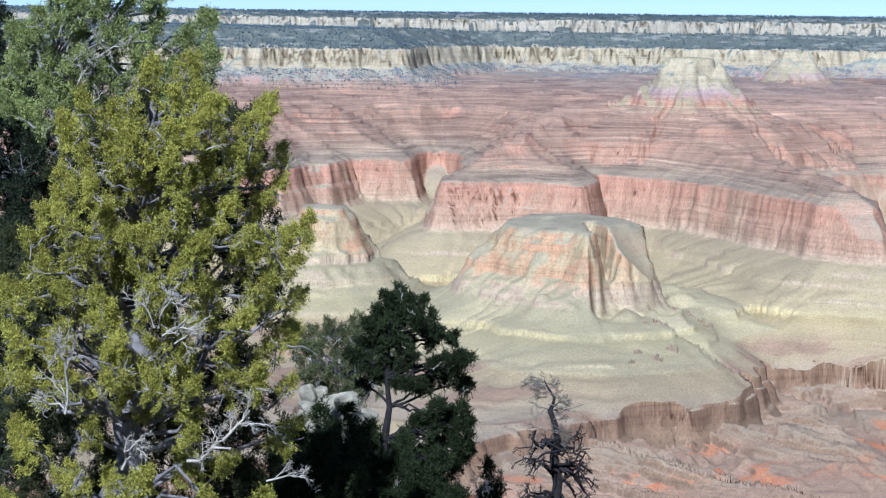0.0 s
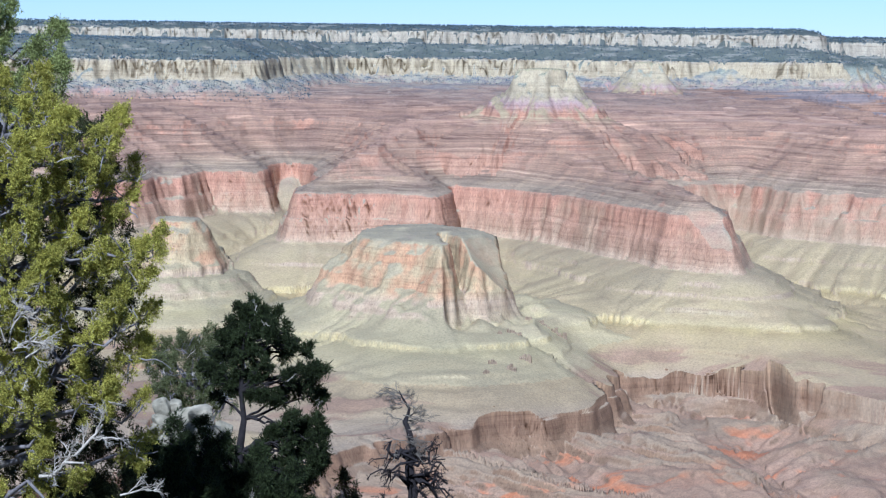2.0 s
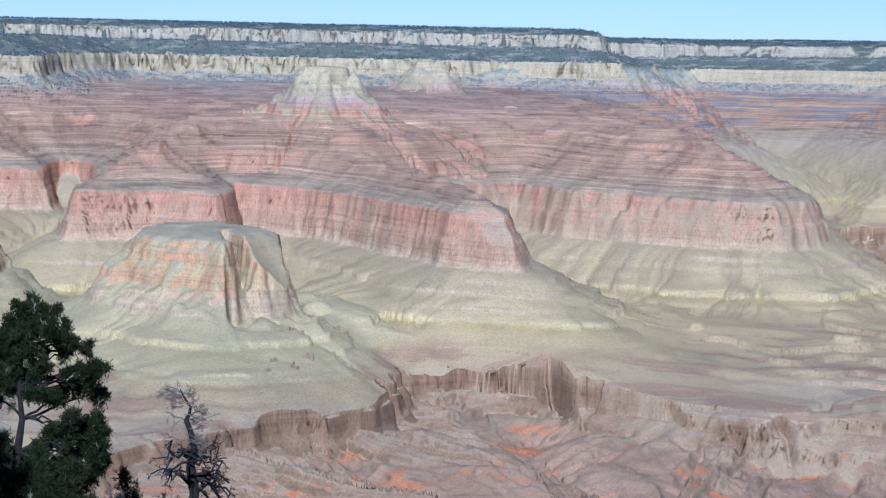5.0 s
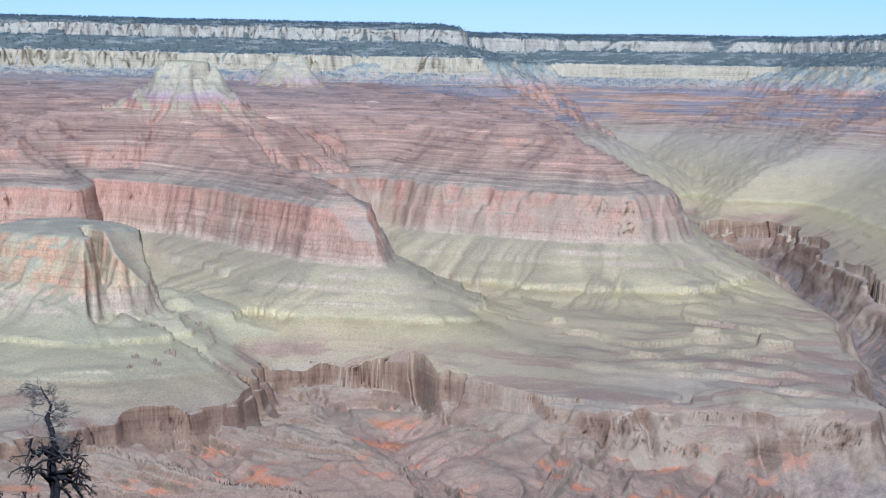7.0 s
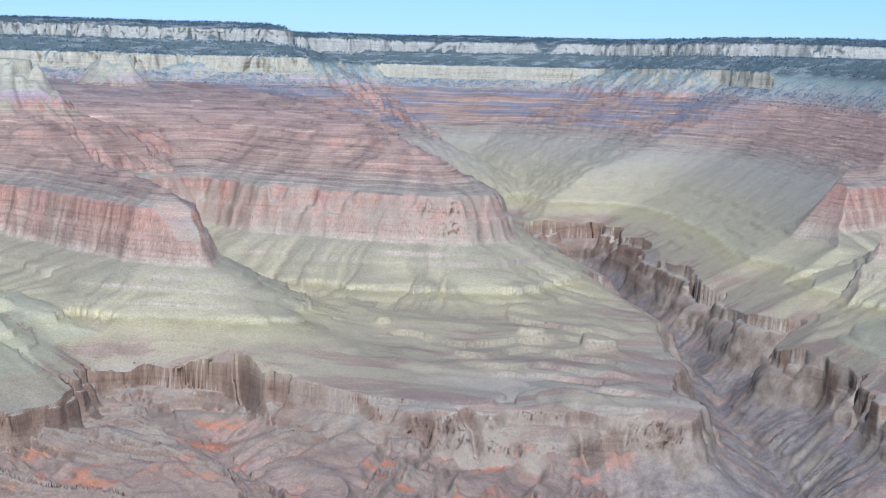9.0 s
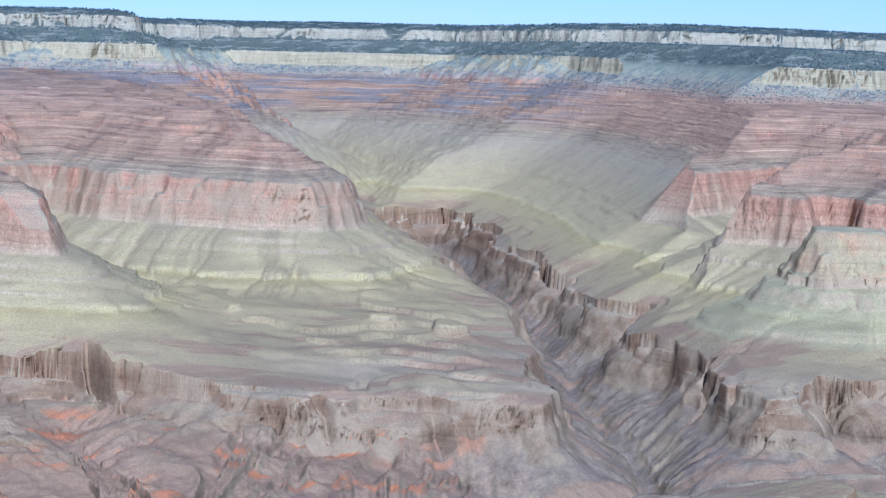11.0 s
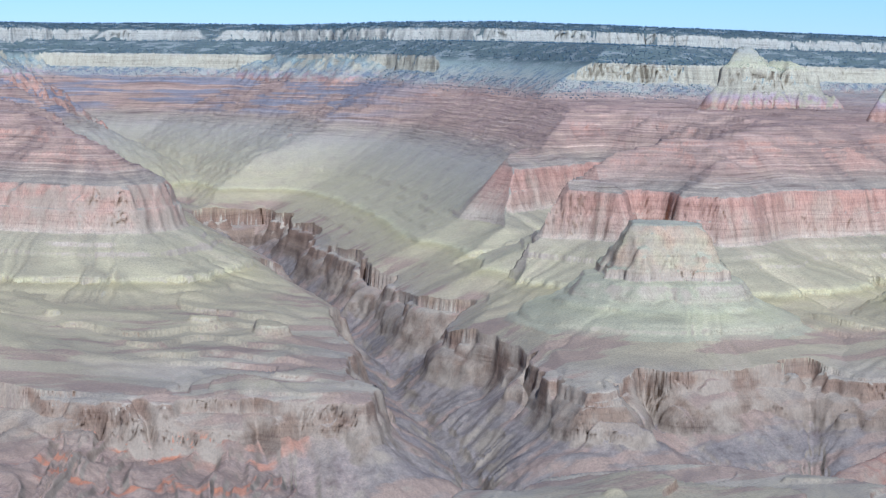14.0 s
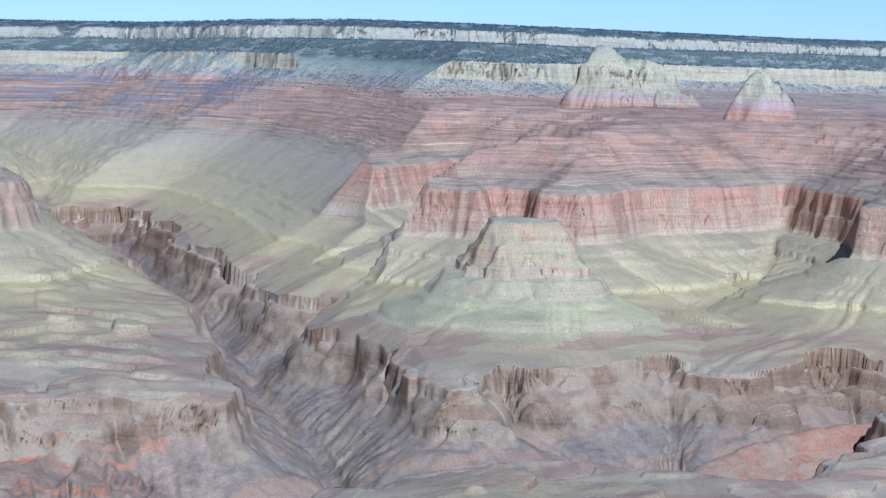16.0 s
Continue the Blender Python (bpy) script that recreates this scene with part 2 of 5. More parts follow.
    dots = math_node(nt, "SUBTRACT", 1.0, step_between(nt, scrub.outputs["Distance"], 0.22, 0.42))
    thick = math_node(nt, "ADD", math_node(nt, "MULTIPLY", step_between(nt, bed, 1.9, 2.08), 0.85), 0.15)
    dots = math_node(nt, "MULTIPLY", dots, thick)
    dots = math_node(nt, "MULTIPLY", dots, step_between(nt, noise_at(nt, pos, 0.05, detail=3), 0.38, 0.58))
    bench = mix(nt, dots, bench, (0.075, 0.085, 0.055))
    flat = step_between(nt, math_node(nt, "ADD", nor.outputs["Z"], math_node(nt, "MULTIPLY", math_node(nt, "SUBTRACT", patch, 0.5), 0.07)), 0.60, 0.80)
    col = mix(nt, flat, cliff, bench)
    vivid = node(nt, "HueSaturation", Saturation=SATURATION)
    L.new(col, vivid.inputs["Color"])
    L.new(vivid.outputs[0], b.inputs["Base Color"])
    bump = nt.nodes.new("ShaderNodeBump")
    bump.inputs["Strength"].default_value = 0.75
    bump.inputs["Distance"].default_value = 1.5
    hgt = math_node(nt, "ADD", math_node(nt, "MULTIPLY", beds, 0.6), math_node(nt, "ADD", math_node(nt, "MULTIPLY", runs, 0.2), math_node(nt, "ADD", math_node(nt, "MULTIPLY", noise_at(nt, pos, 0.16, (1, 1, 0.4), detail=8, rough=0.72), 0.35), math_node(nt, "MULTIPLY", fine, 0.35))))
    L.new(hgt, bump.inputs["Height"])
    L.new(bump.outputs[0], b.inputs["Normal"])
    return m


ROCK = canyon_material()
BUFF_ROCK = canyon_material("buff_rock", 0.75)
BARE_ROCK = canyon_material("bare_pale_rock", 0.0, False)
CREAM_ROCK = canyon_material("cream_rock", 0.85, True, (0.40, 0.265, 0.14))
RED_ROCK = canyon_material("red_brown_rock", 0.0, True, bloom=(0.30, 0.14, 0.08))


# ---- the canyon: plan outlines in kilometres from the camera (x right, y ahead) ----
GORGE = [(-16, 4.6), (-3, 4.9), (-1.0, 5.25), (-0.25, 5.53), (0.08, 5.67), (0.18, 5.92), (0.38, 6.23), (0.66, 6.38), (0.86, 6.55), (1.00, 6.90), (1.01, 7.10), (1.19, 7.13),
         (1.32, 7.06), (1.40, 6.94), (1.40, 6.84), (1.51, 6.74), (1.64, 6.60), (1.78, 6.45), (1.93, 6.38), (2.08, 6.28), (2.38, 6.15), (2.60, 6.08), (2.89, 6.80), (3.04, 7.40),
         (3.30, 7.92), (3.58, 9.25), (3.77, 9.97), (3.95, 11.09), (4.2, 12.2)]
GORGE_EAST = [(4.7, 12.4), (4.62, 11.75), (4.41, 10.78), (3.96, 9.24), (4.04, 9.05), (3.90, 8.50), (3.71, 8.14), (3.79, 7.87), (3.48, 7.27), (3.49, 6.85), (3.47, 6.38),
              (3.29, 5.94), (3.44, 5.93), (3.66, 6.18), (4.04, 6.17), (4.26, 6.17), (4.34, 5.94), (4.50, 5.88), (4.77, 5.99), (4.90, 5.82), (6.5, 5.6), (16, 5.4)]
GORGE_NEAR = [(16, 5.0), (5.2, 5.3), (4.30, 5.16), (4.17, 5.00), (3.88, 4.80), (3.64, 4.62), (3.58, 4.50), (3.45, 4.50), (3.30, 4.54), (3.18, 4.66), (3.07, 4.76), (2.96, 4.86), (2.84, 4.92), (2.67, 4.90), (2.50, 4.85), (2.37, 4.76), (2.1, 4.2), (1.0, 3.6), (-16, 3.6)]
RIVER = [(16, 4.9), (6, 5.3), (4.5, 5.45), (3.8, 5.4), (3.0, 5.35), (2.4, 5.1), (1.5, 4.6), (0, 4.2), (-16, 4.1)]
CREEK = [(3.0, 5.4), (3.1, 6.4), (3.3, 7.3), (3.6, 8.3), (3.75, 9.2), (4.1, 10.6), (4.4, 11.8), (4.9, 13.4), (5.2, 14.5)]
WASH = [(1.32, 6.6), (1.30, 6.2), (1.38, 5.8), (1.5, 5.2), (1.5, 4.6)]
WALL_WEST = [(-16, 8.4), (-3.0, 8.6), (-1.6, 8.9), (-0.90, 9.10), (-0.72, 9.25), (-0.62, 9.62), (-0.57, 9.90), (-0.545, 9.62), (-0.46, 9.86), (-0.42, 10.02), (-0.36, 9.92), (-0.21, 10.0), (-0.19, 10.25), (-0.14, 10.62), (-0.02, 10.66), (0.05, 10.45), (0.06, 9.6), (-0.02, 8.90), (-0.01, 8.58), (0.33, 8.59), (0.57, 8.43), (0.60, 8.85),
             (0.61, 9.15), (0.67, 9.1), (0.91, 8.86), (1.08, 8.49), (1.17, 8.12), (1.25, 7.74), (1.43, 7.58), (1.50, 8.0), (1.36, 8.95), (1.60, 9.32), (1.80, 9.46), (1.91, 9.26),
             (2.02, 8.93), (2.22, 8.72), (2.42, 8.50), (2.62, 8.42), (2.84, 8.62), (2.92, 9.0), (2.95, 9.6), (3.0, 10.4), (3.2, 11.0), (3.49, 11.13), (3.35, 12.2), (3.9, 14.2), (4.6, 15.6), (4.6, 19.8), (-16, 19.8)]
WALL_EAST = [(5.8, 15.4), (5.45, 13.2), (5.06, 11.46), (4.6, 9.9), (4.46, 9.0), (4.75, 9.2), (5.30, 9.59), (5.35, 9.3), (5.21, 8.95), (4.95, 8.5), (4.42, 8.25), (4.19, 7.95), (4.33, 7.58),
             (4.50, 7.83), (4.66, 7.70), (4.55, 7.46), (4.68, 7.33), (4.83, 7.38), (5.08, 7.62), (5.5, 7.68), (5.98, 7.84), (5.86, 7.40), (5.71, 7.05), (5.40, 6.64), (5.50, 6.45),
             (6.5, 6.4), (9, 6.8), (16, 8.5), (16, 19.8), (4.6, 19.8), (4.9, 15.9)]
FLAT_BUTTE = [(0.215, 7.42), (0.245, 7.29), (0.324, 7.21), (0.400, 7.14), (0.440, 7.02), (0.456, 7.12), (0.480, 7.54), (0.520, 7.56), (0.556, 7.22), (0.565, 7.14), (0.625, 7.16), (0.665, 7.34), (0.670, 7.52), (0.600, 7.75), (0.470, 7.86), (0.310, 7.80), (0.235, 7.63)]
EAST_BUTTE = [(4.00, 6.96), (4.05, 6.88), (4.21, 6.84), (4.27, 6.94), (4.21, 7.09), (4.08, 7.12)]
SPUR = [(-0.47, 7.98), (-0.40, 7.93), (-0.345, 7.95), (-0.335, 8.06), (-0.42, 8.12), (-0.48, 8.08)]
WHITE_KNOB = [(0.95, 9.68), (1.04, 9.64), (1.14, 9.68), (1.15, 9.79), (1.05, 9.85), (0.95, 9.80)]
FAR_KNOB = [(1.97, 13.05), (2.06, 13.05), (2.07, 13.2), (1.98, 13.2)]
SPIRE = [(6.26, 8.52), (6.295, 8.46), (6.35, 8.47), (6.37, 8.53), (6.31, 8.58)]
KNOLL = [(2.67, 7.13), (2.72, 7.10), (2.78, 7.13), (2.77, 7.2), (2.70, 7.22)]
LOW_KNOLL = [(2.53, 7.37), (2.58, 7.34), (2.63, 7.38), (2.60, 7.43), (2.55, 7.43)]
RED_RIDGE = [(3.56, 5.07), (3.80, 5.20), (4.09, 5.31), (4.60, 5.36)]
CAPPED_PEAK = [(6.08, 9.66), (6.18, 9.54), (6.285, 9.46), (6.315, 9.62), (6.335, 9.47), (6.42, 9.40), (6.51, 9.42), (6.49, 9.6), (6.36, 9.76), (6.2, 9.80)]
PALE_RIM = [(-16, 10.6), (-3, 11.0), (-2.2, 11.4), (-1.5, 11.3), (-0.7, 11.5), (-0.15, 11.6), (-0.1, 13.2), (0.3, 14.4), (1.2, 14.5), (1.8, 14.3), (2.6, 14.5), (3.0, 14.2), (3.35, 14.2), (3.5, 16.5),
            (4.5, 17.2), (6.0, 16.0), (6.2, 14.0), (6.0, 12.5), (5.9, 11.0), (6.4, 10.6), (7.0, 10.9), (7.2, 11.8), (8.3, 12.9), (9.3, 12.6), (10.6, 12.7), (16, 12.0), (16, 19.8), (-16, 19.8)]
TOP_RIM = [(-16, 14.2), (-4, 14.6), (-2.5, 14.8), (-0.5, 15.0), (1.2, 15.0), (2.5, 14.9), (3.3, 14.6), (3.5, 15.0), (3.65, 17), (5, 17.6), (6.3, 16.6), (6.5, 14.4), (6.8, 13.6), (8.2, 13.4),
           (9.5, 13.4), (11, 13.4), (16, 13), (16, 19.8), (-16, 19.8)]



def along(points, gx, gy):
    """Distance from each place to a bent line."""
    best = np.full(gx.shape, 99.0)
    for (ax, ay), (bx, by) in zip(points[:-1], points[1:]):
        dx, dy = bx - ax, by - ay
        u = np.clip(((gx - ax) * dx + (gy - ay) * dy) / (dx * dx + dy * dy + 1e-12), 0, 1)
        best = np.minimum(best, np.hypot(gx - ax - u * dx, gy - ay - u * dy))
    return best


def signed(points, gx, gy):
    """Distance to the outline, positive inside it."""
    ring = points + points[:1]
    inside = np.zeros(gx.shape, bool)
    for (ax, ay), (bx, by) in zip(ring[:-1], ring[1:]):
        if ay != by:
            inside ^= ((ay > gy) != (by > gy)) & (gx < (bx - ax) * (gy - ay) / (by - ay) + ax)
    return np.where(inside, 1.0, -1.0) * along(ring, gx, gy)


class Field:
    """A plan drawn once on a grid, read anywhere between its points."""

    def __init__(self, line, closed=True, x0=-17.0, x1=17.0, y0=3.0, y1=20.0, step=0.04):
        self.x0, self.y0, self.step = x0, y0, step
        gx, gy = np.meshgrid(np.arange(x0, x1 + step, step), np.arange(y0, y1 + step, step))
        self.v = (signed(line, gx, gy) if closed else along(line, gx, gy)).astype(np.float32)
        self.gy, self.gx = np.gradient(self.v, step)

    def foot(self, x, y):
        """The place on the outline from which the slope at x, y comes down."""
        h, w = self.v.shape
        fx = np.clip((x - self.x0) / self.step, 0, w - 1.001)
        fy = np.clip((y - self.y0) / self.step, 0, h - 1.001)
        ix, iy = fx.astype(np.int32), fy.astype(np.int32)
        fx, fy = fx - ix, fy - iy
        read = lambda v: (v[iy, ix] * (1 - fx) + v[iy, ix + 1] * fx) * (1 - fy) + (v[iy + 1, ix] * (1 - fx) + v[iy + 1, ix + 1] * fx) * fy
        d, gx, gy = read(self.v), read(self.gx), read(self.gy)
        self.west = gx
        return x - d * gx, y - d * gy, np.clip((np.hypot(gx, gy) - 0.72) / 0.26, 0, 1)

    def at(self, x, y):
        h, w = self.v.shape
        fx = np.clip((x - self.x0) / self.step, 0, w - 1.001)
        fy = np.clip((y - self.y0) / self.step, 0, h - 1.001)
        ix, iy = fx.astype(np.int32), fy.astype(np.int32)
        fx, fy = fx - ix, fy - iy
        v = self.v
        return (v[iy, ix] * (1 - fx) + v[iy, ix + 1] * fx) * (1 - fy) + (v[iy + 1, ix] * (1 - fx) + v[iy + 1, ix + 1] * fx) * fy


LATTICE = np.random.RandomState(7).rand(256, 256).astype(np.float32) * 2 - 1


def rough(x, y, wave, shift=0.0):
    """Smooth random relief between -1 and 1 with the given wavelength."""
    fx, fy = x / wave + shift * 17.31 + 40.0, y / wave + shift * 9.77 + 40.0
    ix, iy = np.floor(fx).astype(np.int32), np.floor(fy).astype(np.int32)
    fx, fy = fx - ix, fy - iy
    fx, fy = fx * fx * (3 - 2 * fx), fy * fy * (3 - 2 * fy)
    a, b = ix & 255, iy & 255
    a1, b1 = (a + 1) & 255, (b + 1) & 255
    return (LATTICE[b, a] * (1 - fx) + LATTICE[b, a1] * fx) * (1 - fy) + (LATTICE[b1, a] * (1 - fx) + LATTICE[b1, a1] * fx) * fy


# red slopes above the red cliff: distance back from the brink and height
SUPAI_X = [0.03, 0.14, 0.25, 0.39, 0.54, 0.80, 1.15]
SUPAI_Z = [1.655, 1.70, 1.765, 1.832, 1.875, 1.900, 1.914]
# beds that stand out as ledges there
STEPS = np.cumsum(np.concatenate([[1.664], np.random.RandomState(19).uniform(0.011, 0.026, 17)]))


def terraced(z, keep):
    """The slope cut into ledges: each bed lies back below and ends in a small cliff. keep: how much of the even slope stays."""
    k = np.clip(np.searchsorted(STEPS, z) - 1, 0, len(STEPS) - 2)
    lo, hi = STEPS[k], STEPS[k + 1]
    u = np.clip((z - lo) / (hi - lo), 0, 1)
    cut = lo + (hi - lo) * np.interp(u, [0.0, 0.70, 0.86, 1.0], [0.0, 0.26, 0.95, 1.0])
    inside = (z > STEPS[0]) & (z < STEPS[-1])
    return np.where(inside, keep * z + (1 - keep) * cut, z)


def redwall(d, run=0.045, climb=True, draped=False):
    """Height of a massif whose red cliff has its brink at d = 0."""
    xs = [-2.0, -1.6, -1.25, -0.85, -0.52, -0.37, -0.355, -0.20, -0.19, -run - 0.05, -run - 0.012, -run, -0.006, 0.0]
    zs = [0.2, 0.8, 1.17, 1.215, 1.265, 1.305, 1.325, 1.385, 1.40, 1.445, 1.455, 1.475, 1.625, 1.64]
    if climb:                                        # two tiers of cliff with a ledge between
        xs[-3:-1], zs[-3:-1] = [-run, -run * 0.62, -run * 0.48, -0.005], [1.475, 1.545, 1.552, 1.628]
    if not climb:                                    # the small buttes: two tiers of cliff with a ledge of scree between
        xs[-4:-1], zs[-4:-1] = [-run - 0.004, -run, -run * 0.72, -run * 0.68, -run * 0.38, -run * 0.34, -0.004], [1.452, 1.478, 1.515, 1.532, 1.573, 1.592, 1.632]
    if draped:                                       # scree lies high against the cliff
        xs = [-2.0, -1.6, -1.25, -0.85, -0.60, -0.44, -0.425, -0.30, -0.29, -0.205, -0.16, -0.15, -0.10, -0.095, -0.045, -0.04, -0.005, 0.0]
        zs = [0.2, 0.8, 1.17, 1.215, 1.255, 1.305, 1.318, 1.358, 1.370, 1.402, 1.43, 1.447, 1.505, 1.525, 1.578, 1.597, 1.633, 1.64]
    if climb:
        xs, zs = xs + SUPAI_X + [2.0, 3.0], zs + SUPAI_Z + [1.927, 1.938]
    else:
        xs, zs = xs + [1.0], zs + [1.70]
    return np.interp(d, xs, zs)


def pale_cliff(d, run=0.03, top=0.5, reach=0.52, tail=0.12, cap=0.2, skirt=0.22):
    """Height round a white cliff with its brink at d = 0; scree and ledges go down from it as far as reach."""
    steps = np.linspace(0, 1, 15)
    xs = [-run - skirt - reach - tail * 5, -run - skirt - reach - tail] + [-run - skirt - reach * (1 - k) for k in steps] + [-run, -run * 0.45, -run * 0.35, 0.0, cap, 3.0]
    zs = [0.2, 1.90 - 0.24 * reach / 0.52 - 0.25] + [1.90 - (1 - k) * 0.24 * reach / 0.52 + 0.0 for k in steps] + [2.005, 2.050, 2.056, 2.099, 2.099 + top * 0.2, 2.099 + top * 0.2 + 0.03]
    return np.interp(d, xs, zs)


def top_cliff(d):
    return np.interp(d, [-3.0, -1.6, -0.5, -0.30, -0.20, -0.195, -0.06, -0.045, -0.035, 0.0, 0.16, 1.0, 6.0], [0.3, 1.0, 1.95, 2.09, 2.118, 2.132, 2.172, 2.185, 2.19, 2.283, 2.325, 2.345, 2.35])


def platform(d, upper=0.0, lower=0.0):
    """d: distance out of the gorge's outline; upper, lower: how far the two tiers of the brown cliff stand out of line."""
    slope = np.interp(d, [-3.0, -0.75, -0.33, -0.10, -0.01, 0.35, 1.2, 4.0], [0.2, 0.62, 0.85, 1.005, 1.095, 1.127, 1.162, 1.207])
    return slope + np.interp(d + upper, [-0.016, -0.005, 0.0, 0.02], [0.0, 0.034, 0.040, 0.044]) + np.interp(d + lower, [-0.055, -0.046, -0.02], [0.0, 0.022, 0.029])


F_GORGE = Field(GORGE + GORGE_EAST + GORGE_NEAR)
F_RIVER, F_CREEK, F_WASH = Field(RIVER, False), Field(CREEK, False), Field(WASH, False)
F_WEST, F_EAST = Field(WALL_WEST), Field(WALL_EAST)
F_PALE, F_TOP = Field(PALE_RIM), Field(TOP_RIM)


def small(line):
    xs, ys = [q[0] for q in line], [q[1] for q in line]
    return Field(line, True, min(xs) - 2.2, max(xs) + 2.2, min(ys) - 2.2, max(ys) + 2.2, 0.02)


F_FLAT, F_EBUTTE, F_SPUR = small(FLAT_BUTTE), small(EAST_BUTTE), small(SPUR)
F_RIDGE, F_KNOLL, F_LOWKNOLL = Field(RED_RIDGE, False, 2.6, 5.6, 4.0, 6.4, 0.02), small(KNOLL), small(LOW_KNOLL)
F_KNOB, F_FARKNOB, F_SPIRE, F_CAPPED = small(WHITE_KNOB), small(FAR_KNOB), small(SPIRE), small(CAPPED_PEAK)


def bed_shift(x, y):
    return 0.019 * (np.minimum(y, 14) - 7) - 0.004 * x - 0.010 * np.maximum(x - 6, 0)


def near_slope(x, y):
    """Height in metres of the rim that the camera stands on, at x, y in metres."""
    s = y - 1.5 + 2.5 * rough(x, y, 23.0, 1) - 0.0006 * x * x * (np.abs(x) < 150)
    s = np.where(np.abs(x) >= 150, y - 15 + 20 * rough(x, y, 90.0, 2), s)
    z = np.interp(s, [-400, 0, 6, 60, 75, 180, 210, 420, 460, 900, 3000], [6.0, 0.0, -1.2, -16.5, -40, -95, -130, -205, -225, -240, -400])
    side = 0.70 + 0.30 * np.clip((x + 3.0) / 7.0, 0, 1)
    z = z * np.where(s < 62, side, 1.0)
    return z + 0.25 * rough(x, y, 3.1, 3) * np.clip(np.hypot(x, y) / 8, 0, 1) + 0.08 * rough(x, y, 0.9, 4) * np.clip(np.hypot(x, y) / 8, 0, 1)


def rills(F, x, y, waves=(0.30, 0.13, 0.06, 0.03)):
    """Gullies (below nought) and ribs that run straight down a slope from its outline."""
    px, py, sure = F.foot(x, y)
    px, py = px + 0.05 * rough(x, y, 0.25, 30), py + 0.05 * rough(x, y, 0.25, 31)
    return sure * sum(k * (1 - 2.2 * np.abs(rough(px, py, wave, 32 + j))) for j, (k, wave) in enumerate(zip((0.42, 0.30, 0.25, 0.25), waves)))


def deepen(d, reach=0.5, depth=0.20):
    """How deep the gullies are cut at a distance below the outline."""
    return depth * np.clip(-d - 0.05, 0, reach)


KINDS = ["floor", "platform", "west", "east", "flat", "ebutte", "spur", "pale", "top", "knob", "farknob", "spire", "capped", "ridge"]


LEDGES = [(1.245, 0.010), (1.282, 0.010), (1.318, 0.016), (1.352, 0.010), (1.395, 0.014), (1.425, 0.016)]


def land(x, y):
    """Height in kilometres and the kind of rock mass at x, y in kilometres."""
    # side gullies and flutes: the outlines are bent at four scales
    wx = 0.085 * rough(x, y, 0.62, 1) + 0.045 * rough(x, y, 0.27, 2) + 0.012 * rough(x, y, 0.11, 3) + 0.004 * rough(x, y, 0.048, 4)
    wy = 0.085 * rough(x, y, 0.62, 5) + 0.045 * rough(x, y, 0.27, 6) + 0.012 * rough(x, y, 0.11, 7) + 0.004 * rough(x, y, 0.048, 8)
    fx, fy = 0.3 * wx, 0.3 * wy
    n1 = 1 - np.abs(rough(x, y, 0.5, 9)) * 2
    n2 = 1 - np.abs(rough(x, y, 0.2, 10)) * 2
    gully = 0.10 * n1 + 0.045 * n2
    X, Y = x + wx, y + wy
    XS, YS = x + 0.35 * wx, y + 0.35 * wy
    w = np.clip((y - 7.5) / 6, 0, 1)
    calm = 1 - 0.7 * np.clip((x - 3.0) * 2.5, 0, 1) * np.clip((y - 8.2) * 2.5, 0, 1)
    X2, Y2 = x + calm * (0.7 - 0.4 * w) * wx + w * 0.05 * rough(x, y, 0.8, 11), y + calm * (0.7 - 0.3 * w) * wy + w * 0.06 * rough(x, y, 0.8, 12)
    cut_g = rills(F_GORGE, XS, YS, (0.30, 0.13, 0.06, 0.03))
    far_east = np.clip((x - 2.3) / 0.5, 0, 1)
    rib = 0.05 * cut_g + 0.008 * n1 + 0.006 * n2
    floor = 0.735 - 0.12 * far_east + (0.36 - 0.14 * far_east) * (1 - np.exp(-F_RIVER.at(X, Y) / (0.75 + 0.3 * far_east))) + rib
    creek = 0.75 + 0.062 * np.maximum(y - 6, 0) + 0.42 * F_CREEK.at(X, Y) + 0.8 * rib
    floor = np.minimum(floor, creek)
    floor = np.minimum(floor, 0.985 + 0.02 * np.maximum(y - 4.6, 0) + 0.30 * F_WASH.at(X, Y) + 0.5 * rib)
    out = []
    dg = -F_GORGE.at(XS + 0.5 * wx, YS + 0.5 * wy)
    # narrow clefts that cut back into the brink
    dg = dg - np.exp(-(dg / 0.09) ** 2) * (1 - 0.6 * far_east * np.clip((y - 6.6) * 3, 0, 1)) * (0.065 * np.clip(1 - 7 * np.abs(rough(x, y, 0.45, 46)), 0, 1) + 0.035 * np.clip(1 - 5 * np.abs(rough(x, y, 0.17, 47)), 0, 1))
    low = 1.6 * rough(x, y, 1.2, 19) + 0.9 * rough(x, y, 0.5, 20) + 0.45 * rough(x, y, 0.2, 21)
    ledge = (np.floor(low * 2.0) + np.clip((low * 2.0 - np.floor(low * 2.0)) * 26 - 24.5, 0, 1)) * 0.018
    hills = 0.028 * np.clip(rough(x, y, 0.33, 22) - 0.35, 0, 1) * 1.6
    # the brown cliff at the brink is whole in some places and broken down into slopes in others
    firm = np.clip(1.0 + 0.9 * rough(x, y, 0.30, 23) + 0.5 * rough(x, y, 0.10, 24), 0.30, 1.7)
    firm = firm * (1 - 0.45 * np.clip((x - 1.3) * 4, 0, 1) * np.clip((2.75 - x) * 4, 0, 1))
    firm = firm * (1 - 0.72 * np.clip((y - 7.6) * 1.5, 0, 1))
    edge = np.where(dg < 0, dg * (1 + (firm - 1) * np.exp(-(dg / 0.09) ** 2)), dg)
